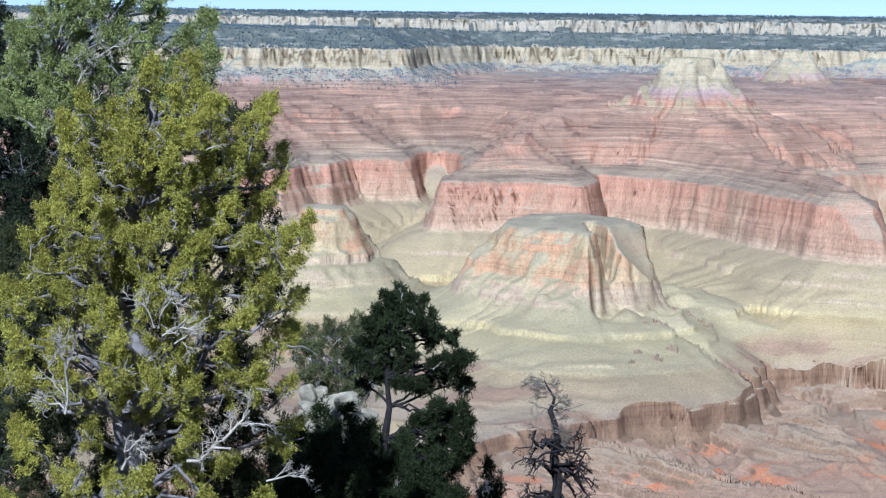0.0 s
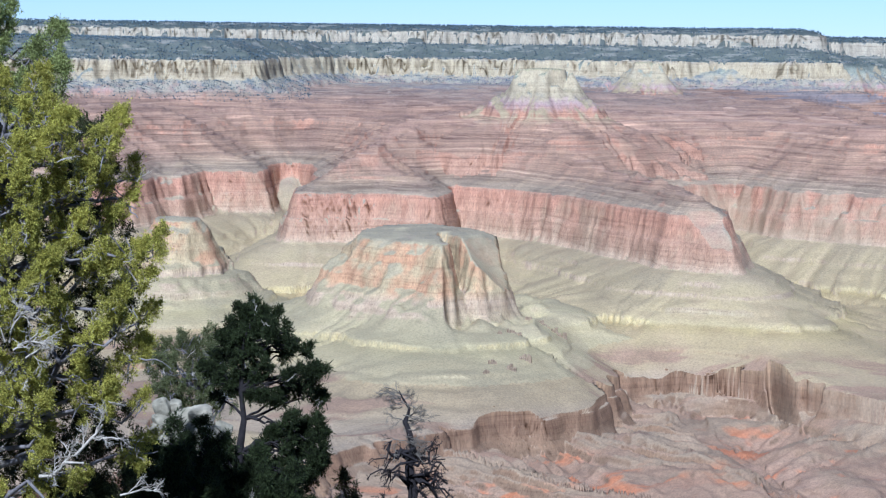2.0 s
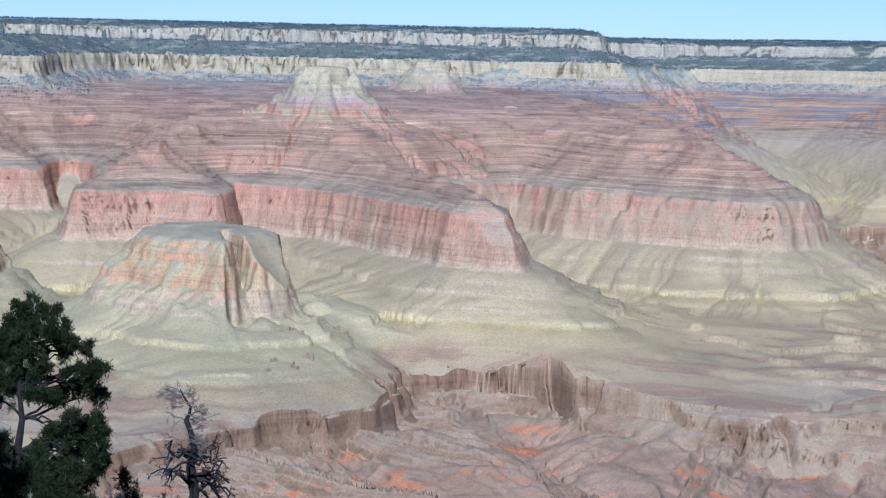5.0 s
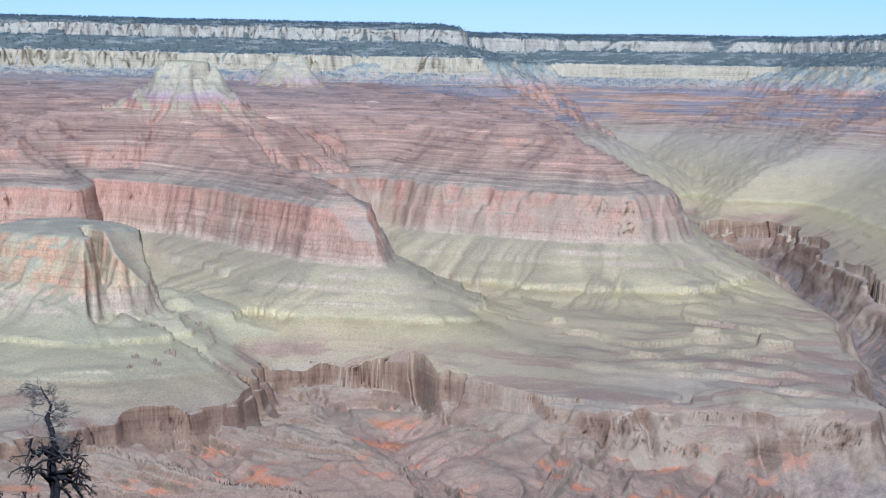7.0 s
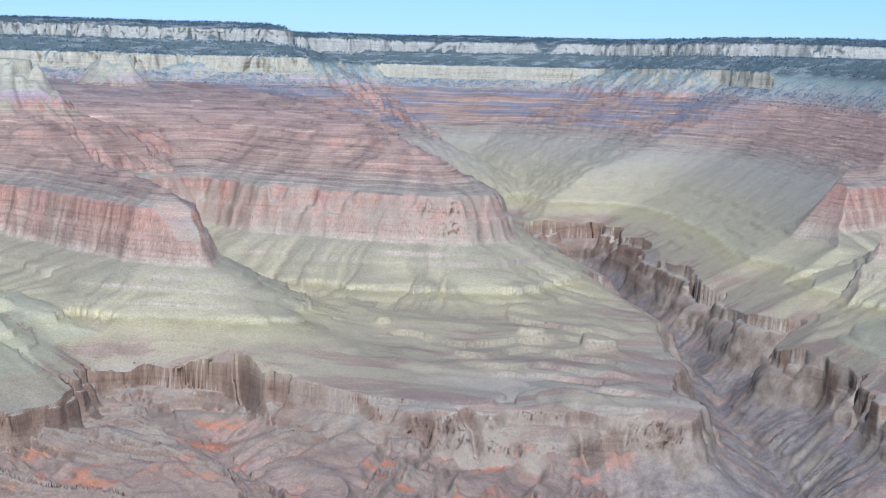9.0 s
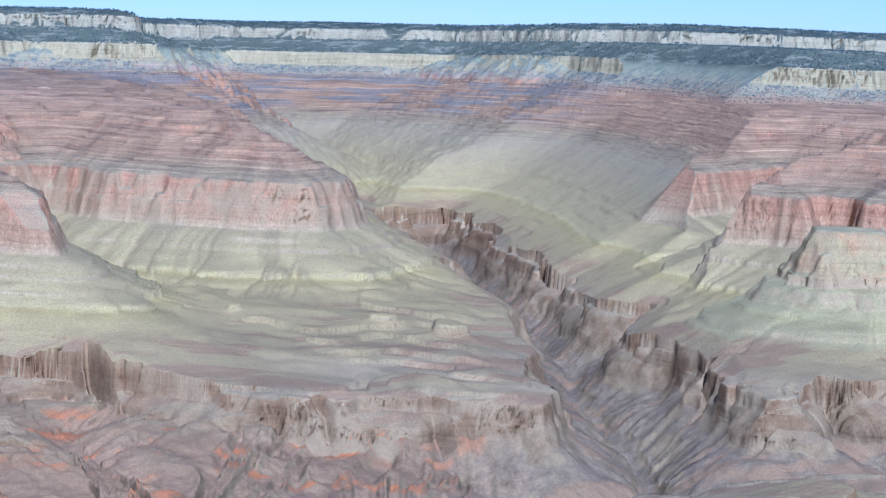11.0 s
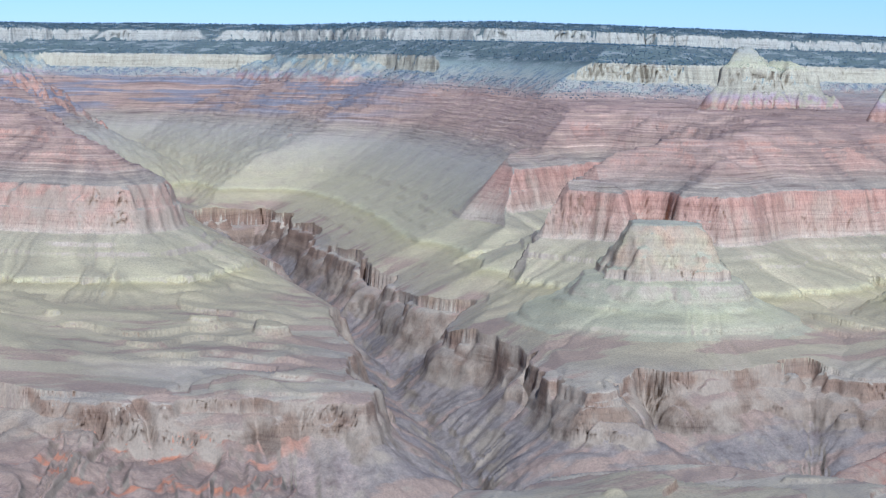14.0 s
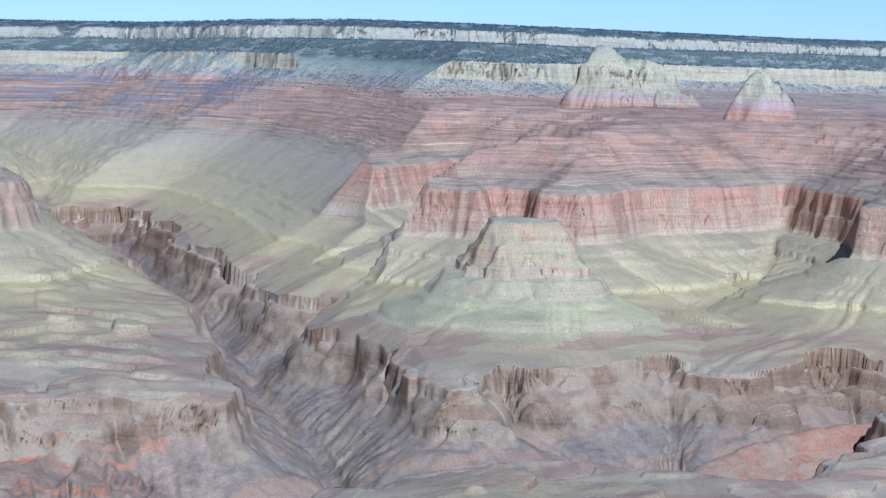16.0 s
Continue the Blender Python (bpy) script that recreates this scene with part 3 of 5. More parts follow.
    plat = (ledge + hills) * np.clip((dg - 0.04) * 5, 0, 1) + platform(edge + 0.15 * gully * np.clip(-dg * 8 - 0.3, 0, 1) + cut_g * deepen(dg, 0.40, 1.0) * (0.45 - 0.25 * far_east), 0.030 * rough(x, y, 0.30, 28) + 0.012 * rough(x, y, 0.09, 29) + 0.009 * rough(x, y, 0.035, 68), 0.035 * rough(x, y, 0.22, 42) + 0.012 * rough(x, y, 0.08, 43) + 0.009 * rough(x, y, 0.03, 69)) + 0.012 * rough(x, y, 0.4, 13) * (dg > 0.05) + 0.006 * n2 * (dg > 0.03)
    big = lambda F, a=1.0: F.at(X2, Y2)
    dw = big(F_WEST)
    de = big(F_EAST)
    # walls stand steeper in some places and lie back in others, where fans of scree climb them
    steep = np.clip(1.0 + 0.30 * rough(x, y, 0.45, 17) + 0.25 * rough(x, y, 0.2, 18), 0.6, 1.5)
    steep = steep * (1 - 0.5 * np.clip((x - 1.35) * 4, 0, 1) * np.clip((10.2 - y) * 3, 0, 1) * (x < 3.6))
    uneven = lambda d: np.where(d < 0, d * (1 + (steep - 1) * np.exp(-(d / 0.16) ** 2)), d)
    cut_w, cut_e = rills(F_WEST, X2, Y2), rills(F_EAST, X2, Y2)
    # the side canyon's east wall has worn back to long slopes where it faces west
    worn = np.clip(F_EAST.west * 2.2 - 0.5, 0, 1) * np.clip((y - 7.9) * 2, 0, 1)
    drape = np.interp(de, [-1.6, -0.75, -0.30, -0.05, 0.0, 0.3], [1.0, 1.30, 1.46, 1.605, 1.63, 1.63]) - 2.0 * (1 - worn)
    cut_e = cut_e * (1 - 0.55 * worn)
    back = 0.03 * n1 + 0.04 * n2 + 0.03 * (1 - 2 * np.abs(rough(x, y, 0.085, 25)))          # alcoves and noses of the red ledges
    flute = 0.007 * (1 - 2 * np.abs(rough(x, y, 0.06, 66))) + 0.005 * rough(x, y, 0.025, 67)
    talus = lambda d, cut: uneven(d) + flute * np.exp(-(d / 0.12) ** 2) + 0.12 * gully * np.clip((-d - 0.05) * 2.2, 0, 1) + back * np.clip((d - 0.06) * 4, 0, 1) + cut * deepen(d)
    tight = 0.016 * (1 - 2 * np.abs(rough(x, y, 0.075, 40))) + 0.010 * rough(x, y, 0.03, 41)
    loose = np.clip(1.15 + 0.5 * rough(x, y, 0.30, 44) + 0.4 * rough(x, y, 0.12, 45), 0.5, 2.0)
    ragged = lambda d: np.where(d < 0, d * (1 + (loose - 1) * np.exp(-(d / 0.14) ** 2)), d)
    cuts = {}

    def apron(F, name, right=9.0):
        d = F.at(XS, YS)
        cuts[name] = rills(F, XS, YS, (0.22, 0.10, 0.045, 0.024))
        sheer = 1 + 3.2 * np.clip((x - right) * 40, 0, 1) * np.exp(-(d / 0.11) ** 2)          # the sheer side of the flat butte
        ledgy = 1 + 0.35 * rough(x, y, 0.10, 62) + 0.25 * rough(x, y, 0.045, 63)
        d = d + np.exp(-(d / 0.2) ** 2) * (0.006 * (1 - 2 * np.abs(rough(x, y, 0.05, 64))) + 0.006 * rough(x, y, 0.022, 65))
        d = np.where(d < 0, d * (1 + (ledgy - 1) * np.exp(-(d / 0.16) ** 2)), d)
        return np.where(d < 0, d * sheer, d) + 0.25 * gully * np.clip((-d - 0.09) * 2.2, 0, 1) + cuts[name] * deepen(d + 0.04, 0.5, 0.22 if name == "flat" else 0.10)
    def rugged(F):
        d = F.at(XS + 1.2 * tight, YS - 1.2 * tight)
        return d + 0.30 * rills(F, XS, YS, (0.14, 0.07, 0.035, 0.02)) * np.clip(-d - 0.02, 0, 0.3) + 0.02 * n2
    dp = F_PALE.at(X2 + tight, Y2 - tight)
    cut_p = rills(F_PALE, X2, Y2)
    out = [floor, plat, redwall(talus(dw, cut_w)), np.maximum(redwall(talus(de, cut_e)), drape),
           redwall(apron(F_FLAT, "flat", 0.445), 0.05, False, True), redwall(apron(F_EBUTTE, "ebutte") , 0.095, False), redwall(apron(F_SPUR, "spur"), 0.10, False),
           pale_cliff(ragged(dp + 0.2 * gully + 0.1 * cut_p * deepen(dp)), tail=0.55), top_cliff(ragged(F_TOP.at(X2 + 1.5 * tight, Y2 - 1.5 * tight) + 0.5 * gully)),
           pale_cliff(rugged(F_KNOB), 0.05, 0.1, skirt=0.11, reach=0.30), pale_cliff(rugged(F_FARKNOB), 0.06, 0.1, skirt=0.12, reach=0.2), pale_cliff(F_SPIRE.at(x + fx + 1.4 * tight, y + fy - 1.4 * tight), 0.05, 0.25, cap=0.05, skirt=0.06, reach=0.04, tail=0.04) - 0.018,
           np.minimum(pale_cliff(rugged(F_CAPPED), 0.03, 0.55, cap=0.10, skirt=0.08, reach=0.05, tail=0.05), 2.215 - 0.62 * np.maximum(x - 6.26, 0) + 0.01 * n2)]
    for k in range(9, len(out)):                     # the red ledges keep back from the brink of the red cliff
        out[k] = np.minimum(out[k], 1.645 + 0.9 * np.maximum(dw, de))
    out[4] = np.minimum(out[4], 1.655 - 0.35 * np.clip(x - 0.58, 0, 0.12) + 0.01 * n2) - 0.05
    out[5] -= 0.05
    out[8] += 0.015 * np.clip((x - 3) / 3, 0, 1) - 0.030 * np.clip((x - 6.5) / 4, 0, 1)
    out[6] -= 0.05
    dgs = -F_GORGE.at(x, y)
    run_out = 1.195 + np.where(x < 3.2, 0.55 * dgs + 0.4 * np.maximum(dgs - 0.25, 0), np.where(y < 7.9, 0.52 * dgs + 0.9 * np.maximum(dgs - 0.2, 0), 0.48 * dgs + (0.15 + 0.9 * np.clip((9.6 - y) * 2, 0, 1)) * np.maximum(dgs - 0.45, 0)))
    # nothing stands in the gorge, and the slopes above run out before its brink
    for k in range(2, len(out)):
        out[k] = np.where(dg < 0, 0.0, np.minimum(out[k], run_out))
    crest = np.interp(x, [3.30, 3.50, 3.56, 3.72, 4.09, 4.5], [0.80, 0.98, 1.06, 1.082, 1.107, 1.11])
    out.append(crest - np.interp(F_RIDGE.at(XS, YS) + 0.012 * n2, [0.0, 0.025, 0.05, 0.058, 0.10, 0.108, 0.3, 0.9], [0.0, 0.006, 0.03, 0.055, 0.085, 0.11, 0.26, 0.8]))
    for F, rise in ((F_KNOLL, 0.050), (F_LOWKNOLL, 0.032)):
        out[1] = out[1] + np.interp(F.at(XS, YS), [-0.06, -0.012, 0.0, 0.05], [0.0, 0.25 * rise, 0.92 * rise, rise]) * (dg > 0)
    z = np.stack(out)
    kind = np.argmax(z, axis=0)
    # harder beds stand out as short broken ledges on the slopes
    top = np.max(z, axis=0)
    slopes = (kind >= 2) & (kind <= 7)
    swell = top + calm * (0.006 * n1 + 0.010 * n2) + 0.006 * rough(x, y, 0.09, 60)
    stepped = terraced(swell, 0.12 + 0.2 * np.clip(0.5 + rough(x, y, 0.5, 61), 0, 1))
    blend = np.clip((top - 1.655) * 60, 0, 1) * np.clip((1.99 - top) * 30, 0, 1) * ((kind == 2) | (kind == 3) | (kind == 7))
    top = top + blend * (stepped - top)
    broken = [np.clip(3.2 * rough(x, y, wave, 50 + j) + 1.2 * rough(x, y, 0.07, 53 + j) - 0.15, 0, 1) * slopes for j, wave in enumerate((0.22, 0.31, 0.17))]
    ease = lambda a, w: 0.5 + 0.5 * np.tanh(a / w)
    rise = np.zeros_like(top)
    for j, (level, high) in enumerate(LEDGES):
        rise = rise + broken[j % 3] * high * (ease(top - level, 0.0022) - ease(top - level, 0.016))
    z[0] = top + rise
    z[1:] = 0
    z = np.max(z, axis=0) + bed_shift(x, y) + 0.0024 * rough(x, y, 0.06, 14) + np.clip(-dg * 12 - 0.8, 0, 1) * (0.005 * rough(x, y, 0.10, 26) + 0.004 * (1 - 2 * np.abs(rough(x, y, 0.035, 27)))) + 0.0008 * rough(x, y, 0.025, 15)
    fans = [0.5 * n2, cut_g, cut_w, cut_e, cuts["flat"], cuts["ebutte"], cuts["spur"], cut_p]
    fan = np.choose(np.minimum(kind, 7), fans) * np.where(kind >= 7, 0.25, np.where(kind == 3, 1 - 0.35 * worn, 1.0))
    return z, kind, fan


def build_land():
    fine = np.linspace(-12.0, 41.0, 1650)
    coarse = np.linspace(41.0, 348.0, 130)[1:-1]
    az = np.radians(np.concatenate([fine, coarse]))
    n = len(az)
    near = np.concatenate([[0.0], np.geomspace(0.3, 0.84 * 1000, 69)])                       # metres
    far = np.concatenate([np.arange(3.4, 5.6, 0.0065), np.arange(5.6, 10.6, 0.0038), np.arange(10.6, 19.9, 0.0105)])   # kilometres
    keep = 500
    rows = 70 + keep
    co = np.empty((rows, n, 3), np.float32)
    kinds = np.zeros((rows, n), np.int8)
    fans = np.zeros((rows, n), np.float32)
    block = 330
    for a0 in list(range(0, n, block)):
        lo, hi = max(a0 - 14, 0), min(a0 + block + 14, n)
        a = az[lo:hi]
        s, c = np.sin(a), np.cos(a)
        r = far[:, None]
        x, y = r * s, r * c
        back = y < 3.0                                                  # the near plateau goes on behind the camera
        z, kind, fan = land(x, np.maximum(y, 3.0))
        zm = (z - 2.1) * KM + EYE
        zm = np.where(back, np.maximum(near_slope(x * KM, y * KM), zm * 0 - 300), zm)
        el = (zm - EYE) / (r * KM)
        top = np.maximum.accumulate(el, axis=0)
        seen = el >= top - 0.0006
        w = np.zeros_like(el)
        w[1:] = np.abs(np.diff(el, axis=0)) * np.where(seen[1:], 1.0, 0.06) + np.where(seen[1:], 0.00003, 0.00002)
        pad = np.concatenate([np.repeat(w[:, :1], 12, 1), w, np.repeat(w[:, -1:], 12, 1)], 1).cumsum(1)
        pad = np.concatenate([np.zeros((len(w), 1)), pad], 1)
        w = (pad[:, 25:] - pad[:, :-25]) / 25                           # neighbours choose alike
        cum = np.cumsum(w, axis=0)
        for j in range(a0 - lo, min(a0 - lo + block, len(a))):
            idx = np.searchsorted(cum[:, j], np.linspace(0, cum[-1, j], keep))
            idx = np.clip(idx, 0, len(far) - 1)
            rr = far[idx] + np.linspace(0, 1e-4, keep)
            co[70:, lo + j, 0] = rr * s[j] * KM
            co[70:, lo + j, 1] = rr * c[j] * KM
            co[70:, lo + j, 2] = zm[idx, j]
            kinds[70:, lo + j] = kind[idx, j]
            fans[70:, lo + j] = fan[idx, j]
        xn, yn = near[:, None] * s, near[:, None] * c
        zn = near_slope(xn, yn)
        co[:70, lo:hi, 0], co[:70, lo:hi, 1], co[:70, lo:hi, 2] = xn, yn, zn
    return co, kinds, fans


def sheet(name, co, quads, mat=None):
    used, inv = np.unique(quads, return_inverse=True)
    me = bpy.data.meshes.new(name)
    me.vertices.add(len(used))
    me.vertices.foreach_set("co", co[used].ravel())
    nq = len(quads)
    me.loops.add(nq * 4)
    me.loops.foreach_set("vertex_index", inv.reshape(-1).astype(np.int32))
    me.polygons.add(nq)
    me.polygons.foreach_set("loop_start", np.arange(0, nq * 4, 4, dtype=np.int32))
    me.update(calc_edges=True)
    chutes = me.attributes.new("chute", "FLOAT", "POINT")          # where scree has run down: the material reads it
    chutes.data.foreach_set("value", FAN[used])
    me.materials.append(mat or ROCK)
    return new(name, me)


LAND, KIND, FAN = build_land()
FAN = FAN.reshape(-1)
ROWS, COLS = KIND.shape
cell = np.arange(ROWS * COLS).reshape(ROWS, COLS)
nxt = np.roll(cell, -1, axis=1)
quads = np.stack([cell[:-1], cell[1:], nxt[1:], nxt[:-1]], -1)          # rows x cols x 4, wound to face up
kq = KIND.reshape(-1)[quads]
same = (kq == kq[..., :1]).all(-1)
bedz = ((LAND[..., 2] - EYE) / KM + 2.1 - bed_shift(LAND[..., 0] / KM, LAND[..., 1] / KM)).reshape(-1)[quads].min(-1)
flatco = LAND.reshape(-1, 3)
taken = np.zeros(same.shape, bool)


def main_piece(mask):
    """The largest connected piece of a mask on the sheet's rows and columns."""
    left = mask.copy()
    best = []
    h, w = mask.shape
    for r0, c0 in np.argwhere(mask):
        if not left[r0, c0]:
            continue
        left[r0, c0] = False
        piece, todo = [(r0, c0)], [(r0, c0)]
        while todo:
            r, c = todo.pop()
            for a, b in ((r + 1, c), (r - 1, c), (r, c + 1), (r, c - 1)):
                if 0 <= a < h and 0 <= b < w and left[a, b]:
                    left[a, b] = False
                    piece.append((a, b))
                    todo.append((a, b))
        if len(piece) > len(best):
            best = piece
    out = np.zeros(mask.shape, bool)
    if best:
        out[tuple(np.array(best).T)] = True
    return out


def cut_out(name, names, above, label, category, kind, parts, mat=None):
    """Takes one rock mass out of the land: parts are (name, lowest bed, label), from the top down."""
    pick = same & np.isin(kq[..., 0], [KINDS.index(q) for q in names]) & (bedz > above) & ~taken
    thing = new(name)
    top = 9.0
    for part_name, low, part_label in parts:
        some = pick & (bedz > low) & (bedz <= top)
        if kind != "structure" and some.any():
            some = main_piece(some)
        taken[some] = True
        top = low
        if some.any():
            ob = sheet(part_name, flatco, quads[some], mat)
            ob.parent = thing
            if part_label:
                tagged(ob, part_label)
    return tagged(thing, label, category, "", kind)


BUTTE = (("summit", 1.592, ""), ("cliff_band", 1.415, "orange and buff cliff with dark clefts"), ("scree_apron", 0.0, "grey-green scree slope"))
TEMPLE = (("cap", 2.094, ""), ("pale_cliff", 1.985, "cream-white cliff"), ("scree_apron", 0.0, "pale scree over red ledges"))
WALL = (("upper_slope", 1.905, "pinkish grey slope"), ("ledges", 1.645, "thin red ledges"), ("red_cliff", 1.465, "stained orange-red cliff"), ("scree_apron", 0.0, "grey-green scree slope"))
RIM = (("forest_slope", 2.205, "wooded slope and pale upper cliff"), ("middle_slope", 2.1, "dark wooded slope"), ("pale_cliff", 1.985, "cream-white cliff"), ("ledges", 0.0, "red ledges and slopes"))
cut_out("butte", ["flat"], 1.24, "flat-topped orange and buff rock butte with dark clefts on greenish slopes", "butte", "", BUTTE, BUFF_ROCK)
cut_out("butte", ["ebutte"], 1.24, "small steep cream-banded rock butte on a broad grey-green skirt", "butte", "", BUTTE, CREAM_ROCK)
cut_out("rock_ridge", ["ridge"], 0.80, "low red-brown rock ridge running down into the gorge", "rock ridge", "", (("crest", 1.06, ""), ("flank", 0.6, "red-brown stepped flank")), RED_ROCK)
cut_out("rock_spur", ["spur"], 1.26, "pale crumbling rock spur above grey scree slopes", "rock spur", "", BUTTE, BUFF_ROCK)
cut_out("rock_temple", ["knob"], 1.86, "white-capped rock temple with a fan of pale scree", "butte", "", TEMPLE, BARE_ROCK)
cut_out("rock_temple", ["farknob"], 1.9, "small pale rock knob in front of the far rim", "butte", "", TEMPLE, BARE_ROCK)
cut_out("rock_spire", ["spire"], 1.86, "pointed cream rock spire on a red stepped ridge", "rock spire", "", TEMPLE, BARE_ROCK)
cut_out("rock_temple", ["capped"], 1.86, "tall pale rock temple with a dark cleft and a rounded cap", "butte", "", TEMPLE, BARE_ROCK)
cut_out("canyon_wall_west", ["west"], 1.30, "red and pink stepped canyon wall with an orange cliff band", "canyon wall", "structure", WALL)
cut_out("canyon_wall_east", ["east"], 1.30, "red stepped canyon wall with shadowed alcoves", "canyon wall", "structure", WALL)
cut_out("canyon_rim_north", ["pale", "top"], 1.6, "far canyon rim with white cliffs over red slopes and forest on top", "canyon rim", "structure", RIM)
ground = tagged(sheet("ground", flatco, quads[~taken]), "grey-green canyon platform cut by a dark rocky gorge and red washes", "ground", "", "structure")


# ---- broken outcrops on the slopes under the flat butte ----
OUTCROP = canyon_material("outcrop_rock", 0.0, True, bloom=(0.25, 0.185, 0.115))


def block(seed):
    """One upright weathered block, in metres, standing on z = 0."""
    rng = np.random.RandomState(seed)
    bm = bmesh.new()
    w, d, h = rng.uniform(0.8, 1.6), rng.uniform(0.9, 1.7), rng.uniform(1.2, 3.4)
    ring = []
    for z, s in ((-1.6, 1.15), (h * 0.45, 1.0), (h * 0.5, 0.9), (h * 0.92, 0.92), (h, 0.66)):
        ring.append([bm.verts.new((s * w * 0.5 * a + rng.normal(0, 0.1), s * d * 0.5 * b + rng.normal(0, 0.1), z + rng.normal(0, 0.08))) for a, b in ((-1, -1), (0, -1.2), (1, -1), (1.1, 0), (1, 1), (-1, 1))])
    for lo, hi in zip(ring[:-1], ring[1:]):
        for j in range(6):
            bm.faces.new((lo[j], lo[(j + 1) % 6], hi[(j + 1) % 6], hi[j]))
    bm.faces.new(ring[-1])
    me = bpy.data.meshes.new("block")
    bm.to_mesh(me)
    bm.free()
    me.materials.append(OUTCROP)
    return me


BLOCKS = [block(k) for k in range(7)]
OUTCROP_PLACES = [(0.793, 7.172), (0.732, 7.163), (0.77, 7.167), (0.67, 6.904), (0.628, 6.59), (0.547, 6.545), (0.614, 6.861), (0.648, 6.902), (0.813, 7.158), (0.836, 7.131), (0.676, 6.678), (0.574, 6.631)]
place_rng = np.random.RandomState(91)
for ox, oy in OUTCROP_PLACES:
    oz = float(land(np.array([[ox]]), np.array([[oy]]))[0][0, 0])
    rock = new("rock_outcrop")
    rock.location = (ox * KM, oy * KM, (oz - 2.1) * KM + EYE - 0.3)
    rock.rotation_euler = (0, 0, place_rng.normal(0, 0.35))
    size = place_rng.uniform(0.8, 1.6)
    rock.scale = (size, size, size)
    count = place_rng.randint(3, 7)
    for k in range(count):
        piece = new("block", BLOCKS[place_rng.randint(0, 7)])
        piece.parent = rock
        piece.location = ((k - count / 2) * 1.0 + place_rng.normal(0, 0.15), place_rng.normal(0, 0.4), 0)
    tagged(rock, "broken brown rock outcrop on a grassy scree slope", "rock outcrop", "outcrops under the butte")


# ---- the rim's trees ----
def simple(name, colour, spread=0.25, rough_value=0.85, scale=9.0, island=True):
    """A matt material whose tone varies from piece to piece and in patches."""
    m, nt, b = material(name, rough_value)
    geo = nt.nodes.new("ShaderNodeNewGeometry")
    n = noise_at(nt, geo.outputs["Position"], scale, detail=5)
    tone = math_node(nt, "ADD", math_node(nt, "MULTIPLY", n, 0.5), math_node(nt, "MULTIPLY", geo.outputs["Random Per Island"], 0.5)) if island else n
    dark = tuple(c * (1 - spread) for c in colour)
    light = tuple(min(1.0, c * (1 + spread)) for c in colour)
    nt.links.new(ramp(nt, tone, [(0.25, dark), (0.75, light)]), b.inputs["Base Color"])
    bump = nt.nodes.new("ShaderNodeBump")
    bump.inputs["Strength"].default_value = 0.5
    bump.inputs["Distance"].default_value = 0.02
    nt.links.new(noise_at(nt, geo.outputs["Position"], scale * 5, detail=4), bump.inputs["Height"])
    nt.links.new(bump.outputs[0], b.inputs["Normal"])
    return m


def leafy(name, colour, spread):
    """Foliage: matt blades that let some sun through, each of its own tone."""
    m = simple(name, colour, spread, 0.75, 1.6)
    nt = m.node_tree
    b = nt.nodes["Principled BSDF"]
    thin = nt.nodes.new("ShaderNodeBsdfTranslucent")
    nt.links.new(b.inputs["Base Color"].links[0].from_socket, thin.inputs["Color"])
    both = nt.nodes.new("ShaderNodeMixShader")
    both.inputs[0].default_value = 0.35
    nt.links.new(b.outputs[0], both.inputs[1])
    nt.links.new(thin.outputs[0], both.inputs[2])
    nt.links.new(both.outputs[0], nt.nodes["Material Output"].inputs["Surface"])
    return m


JUNIPER = leafy("juniper_sprays", (0.36, 0.315, 0.04), 0.7)
PINYON = leafy("pinyon_needles", (0.032, 0.038, 0.010), 0.75)
OLIVE = leafy("olive_sprays", (0.27, 0.28, 0.07), 0.7)
# juniper leaf colour darkened to carry the shade on the outer trees
SHADE_DARK_LEAF = leafy("shade_dark_juniper_sprays", (0.034, 0.040, 0.016), 0.7)
# shade inside the juniper crown, put into the leaf colour
SHADE_INNER = leafy("shade_dark_inner_sprays", (0.060, 0.060, 0.018), 0.6)
GREY_TWIG = simple("grey_twigs", (0.17, 0.138, 0.09), 0.35, 0.9, 20.0, False)
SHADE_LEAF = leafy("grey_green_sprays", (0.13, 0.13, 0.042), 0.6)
BARK = simple("shaggy_bark", (0.17, 0.145, 0.12), 0.4, 0.95, 14.0, False)
PALE_BARK = simple("weathered_trunk", (0.20, 0.17, 0.135), 0.5, 0.95, 14.0, False)
DEAD = simple("bleached_twigs", (0.45, 0.375, 0.25), 0.3, 0.9, 20.0, False)
CHARRED = simple("dark_dead_wood", (0.024, 0.019, 0.015), 0.4, 0.95, 14.0, False)
LIMESTONE = simple("pale_limestone", (0.25, 0.21, 0.125), 0.6, 0.95, 4.5, False)
FAR_TREES = simple("far_forest", (0.085, 0.104, 0.098), 0.4, 0.9, 0.3)


def mesh_object(name, verts, faces, mat, parent=None, label=""):
    me = bpy.data.meshes.new(name)
    verts = np.asarray(verts, np.float32)
    faces = np.asarray(faces, np.int32)
    n, k = faces.shape
    me.vertices.add(len(verts))
    me.vertices.foreach_set("co", verts.ravel())
    me.loops.add(n * k)
    me.loops.foreach_set("vertex_index", faces.ravel())
    me.polygons.add(n)
    me.polygons.foreach_set("loop_start", np.arange(0, n * k, k, dtype=np.int32))
    me.update(calc_edges=True)
    me.materials.append(mat)
    ob = new(name, me)
    if parent is not None:
        ob.parent = parent
        ob.matrix_parent_inverse = parent.matrix_world.inverted()
    if label:
        tagged(ob, label)
    return ob


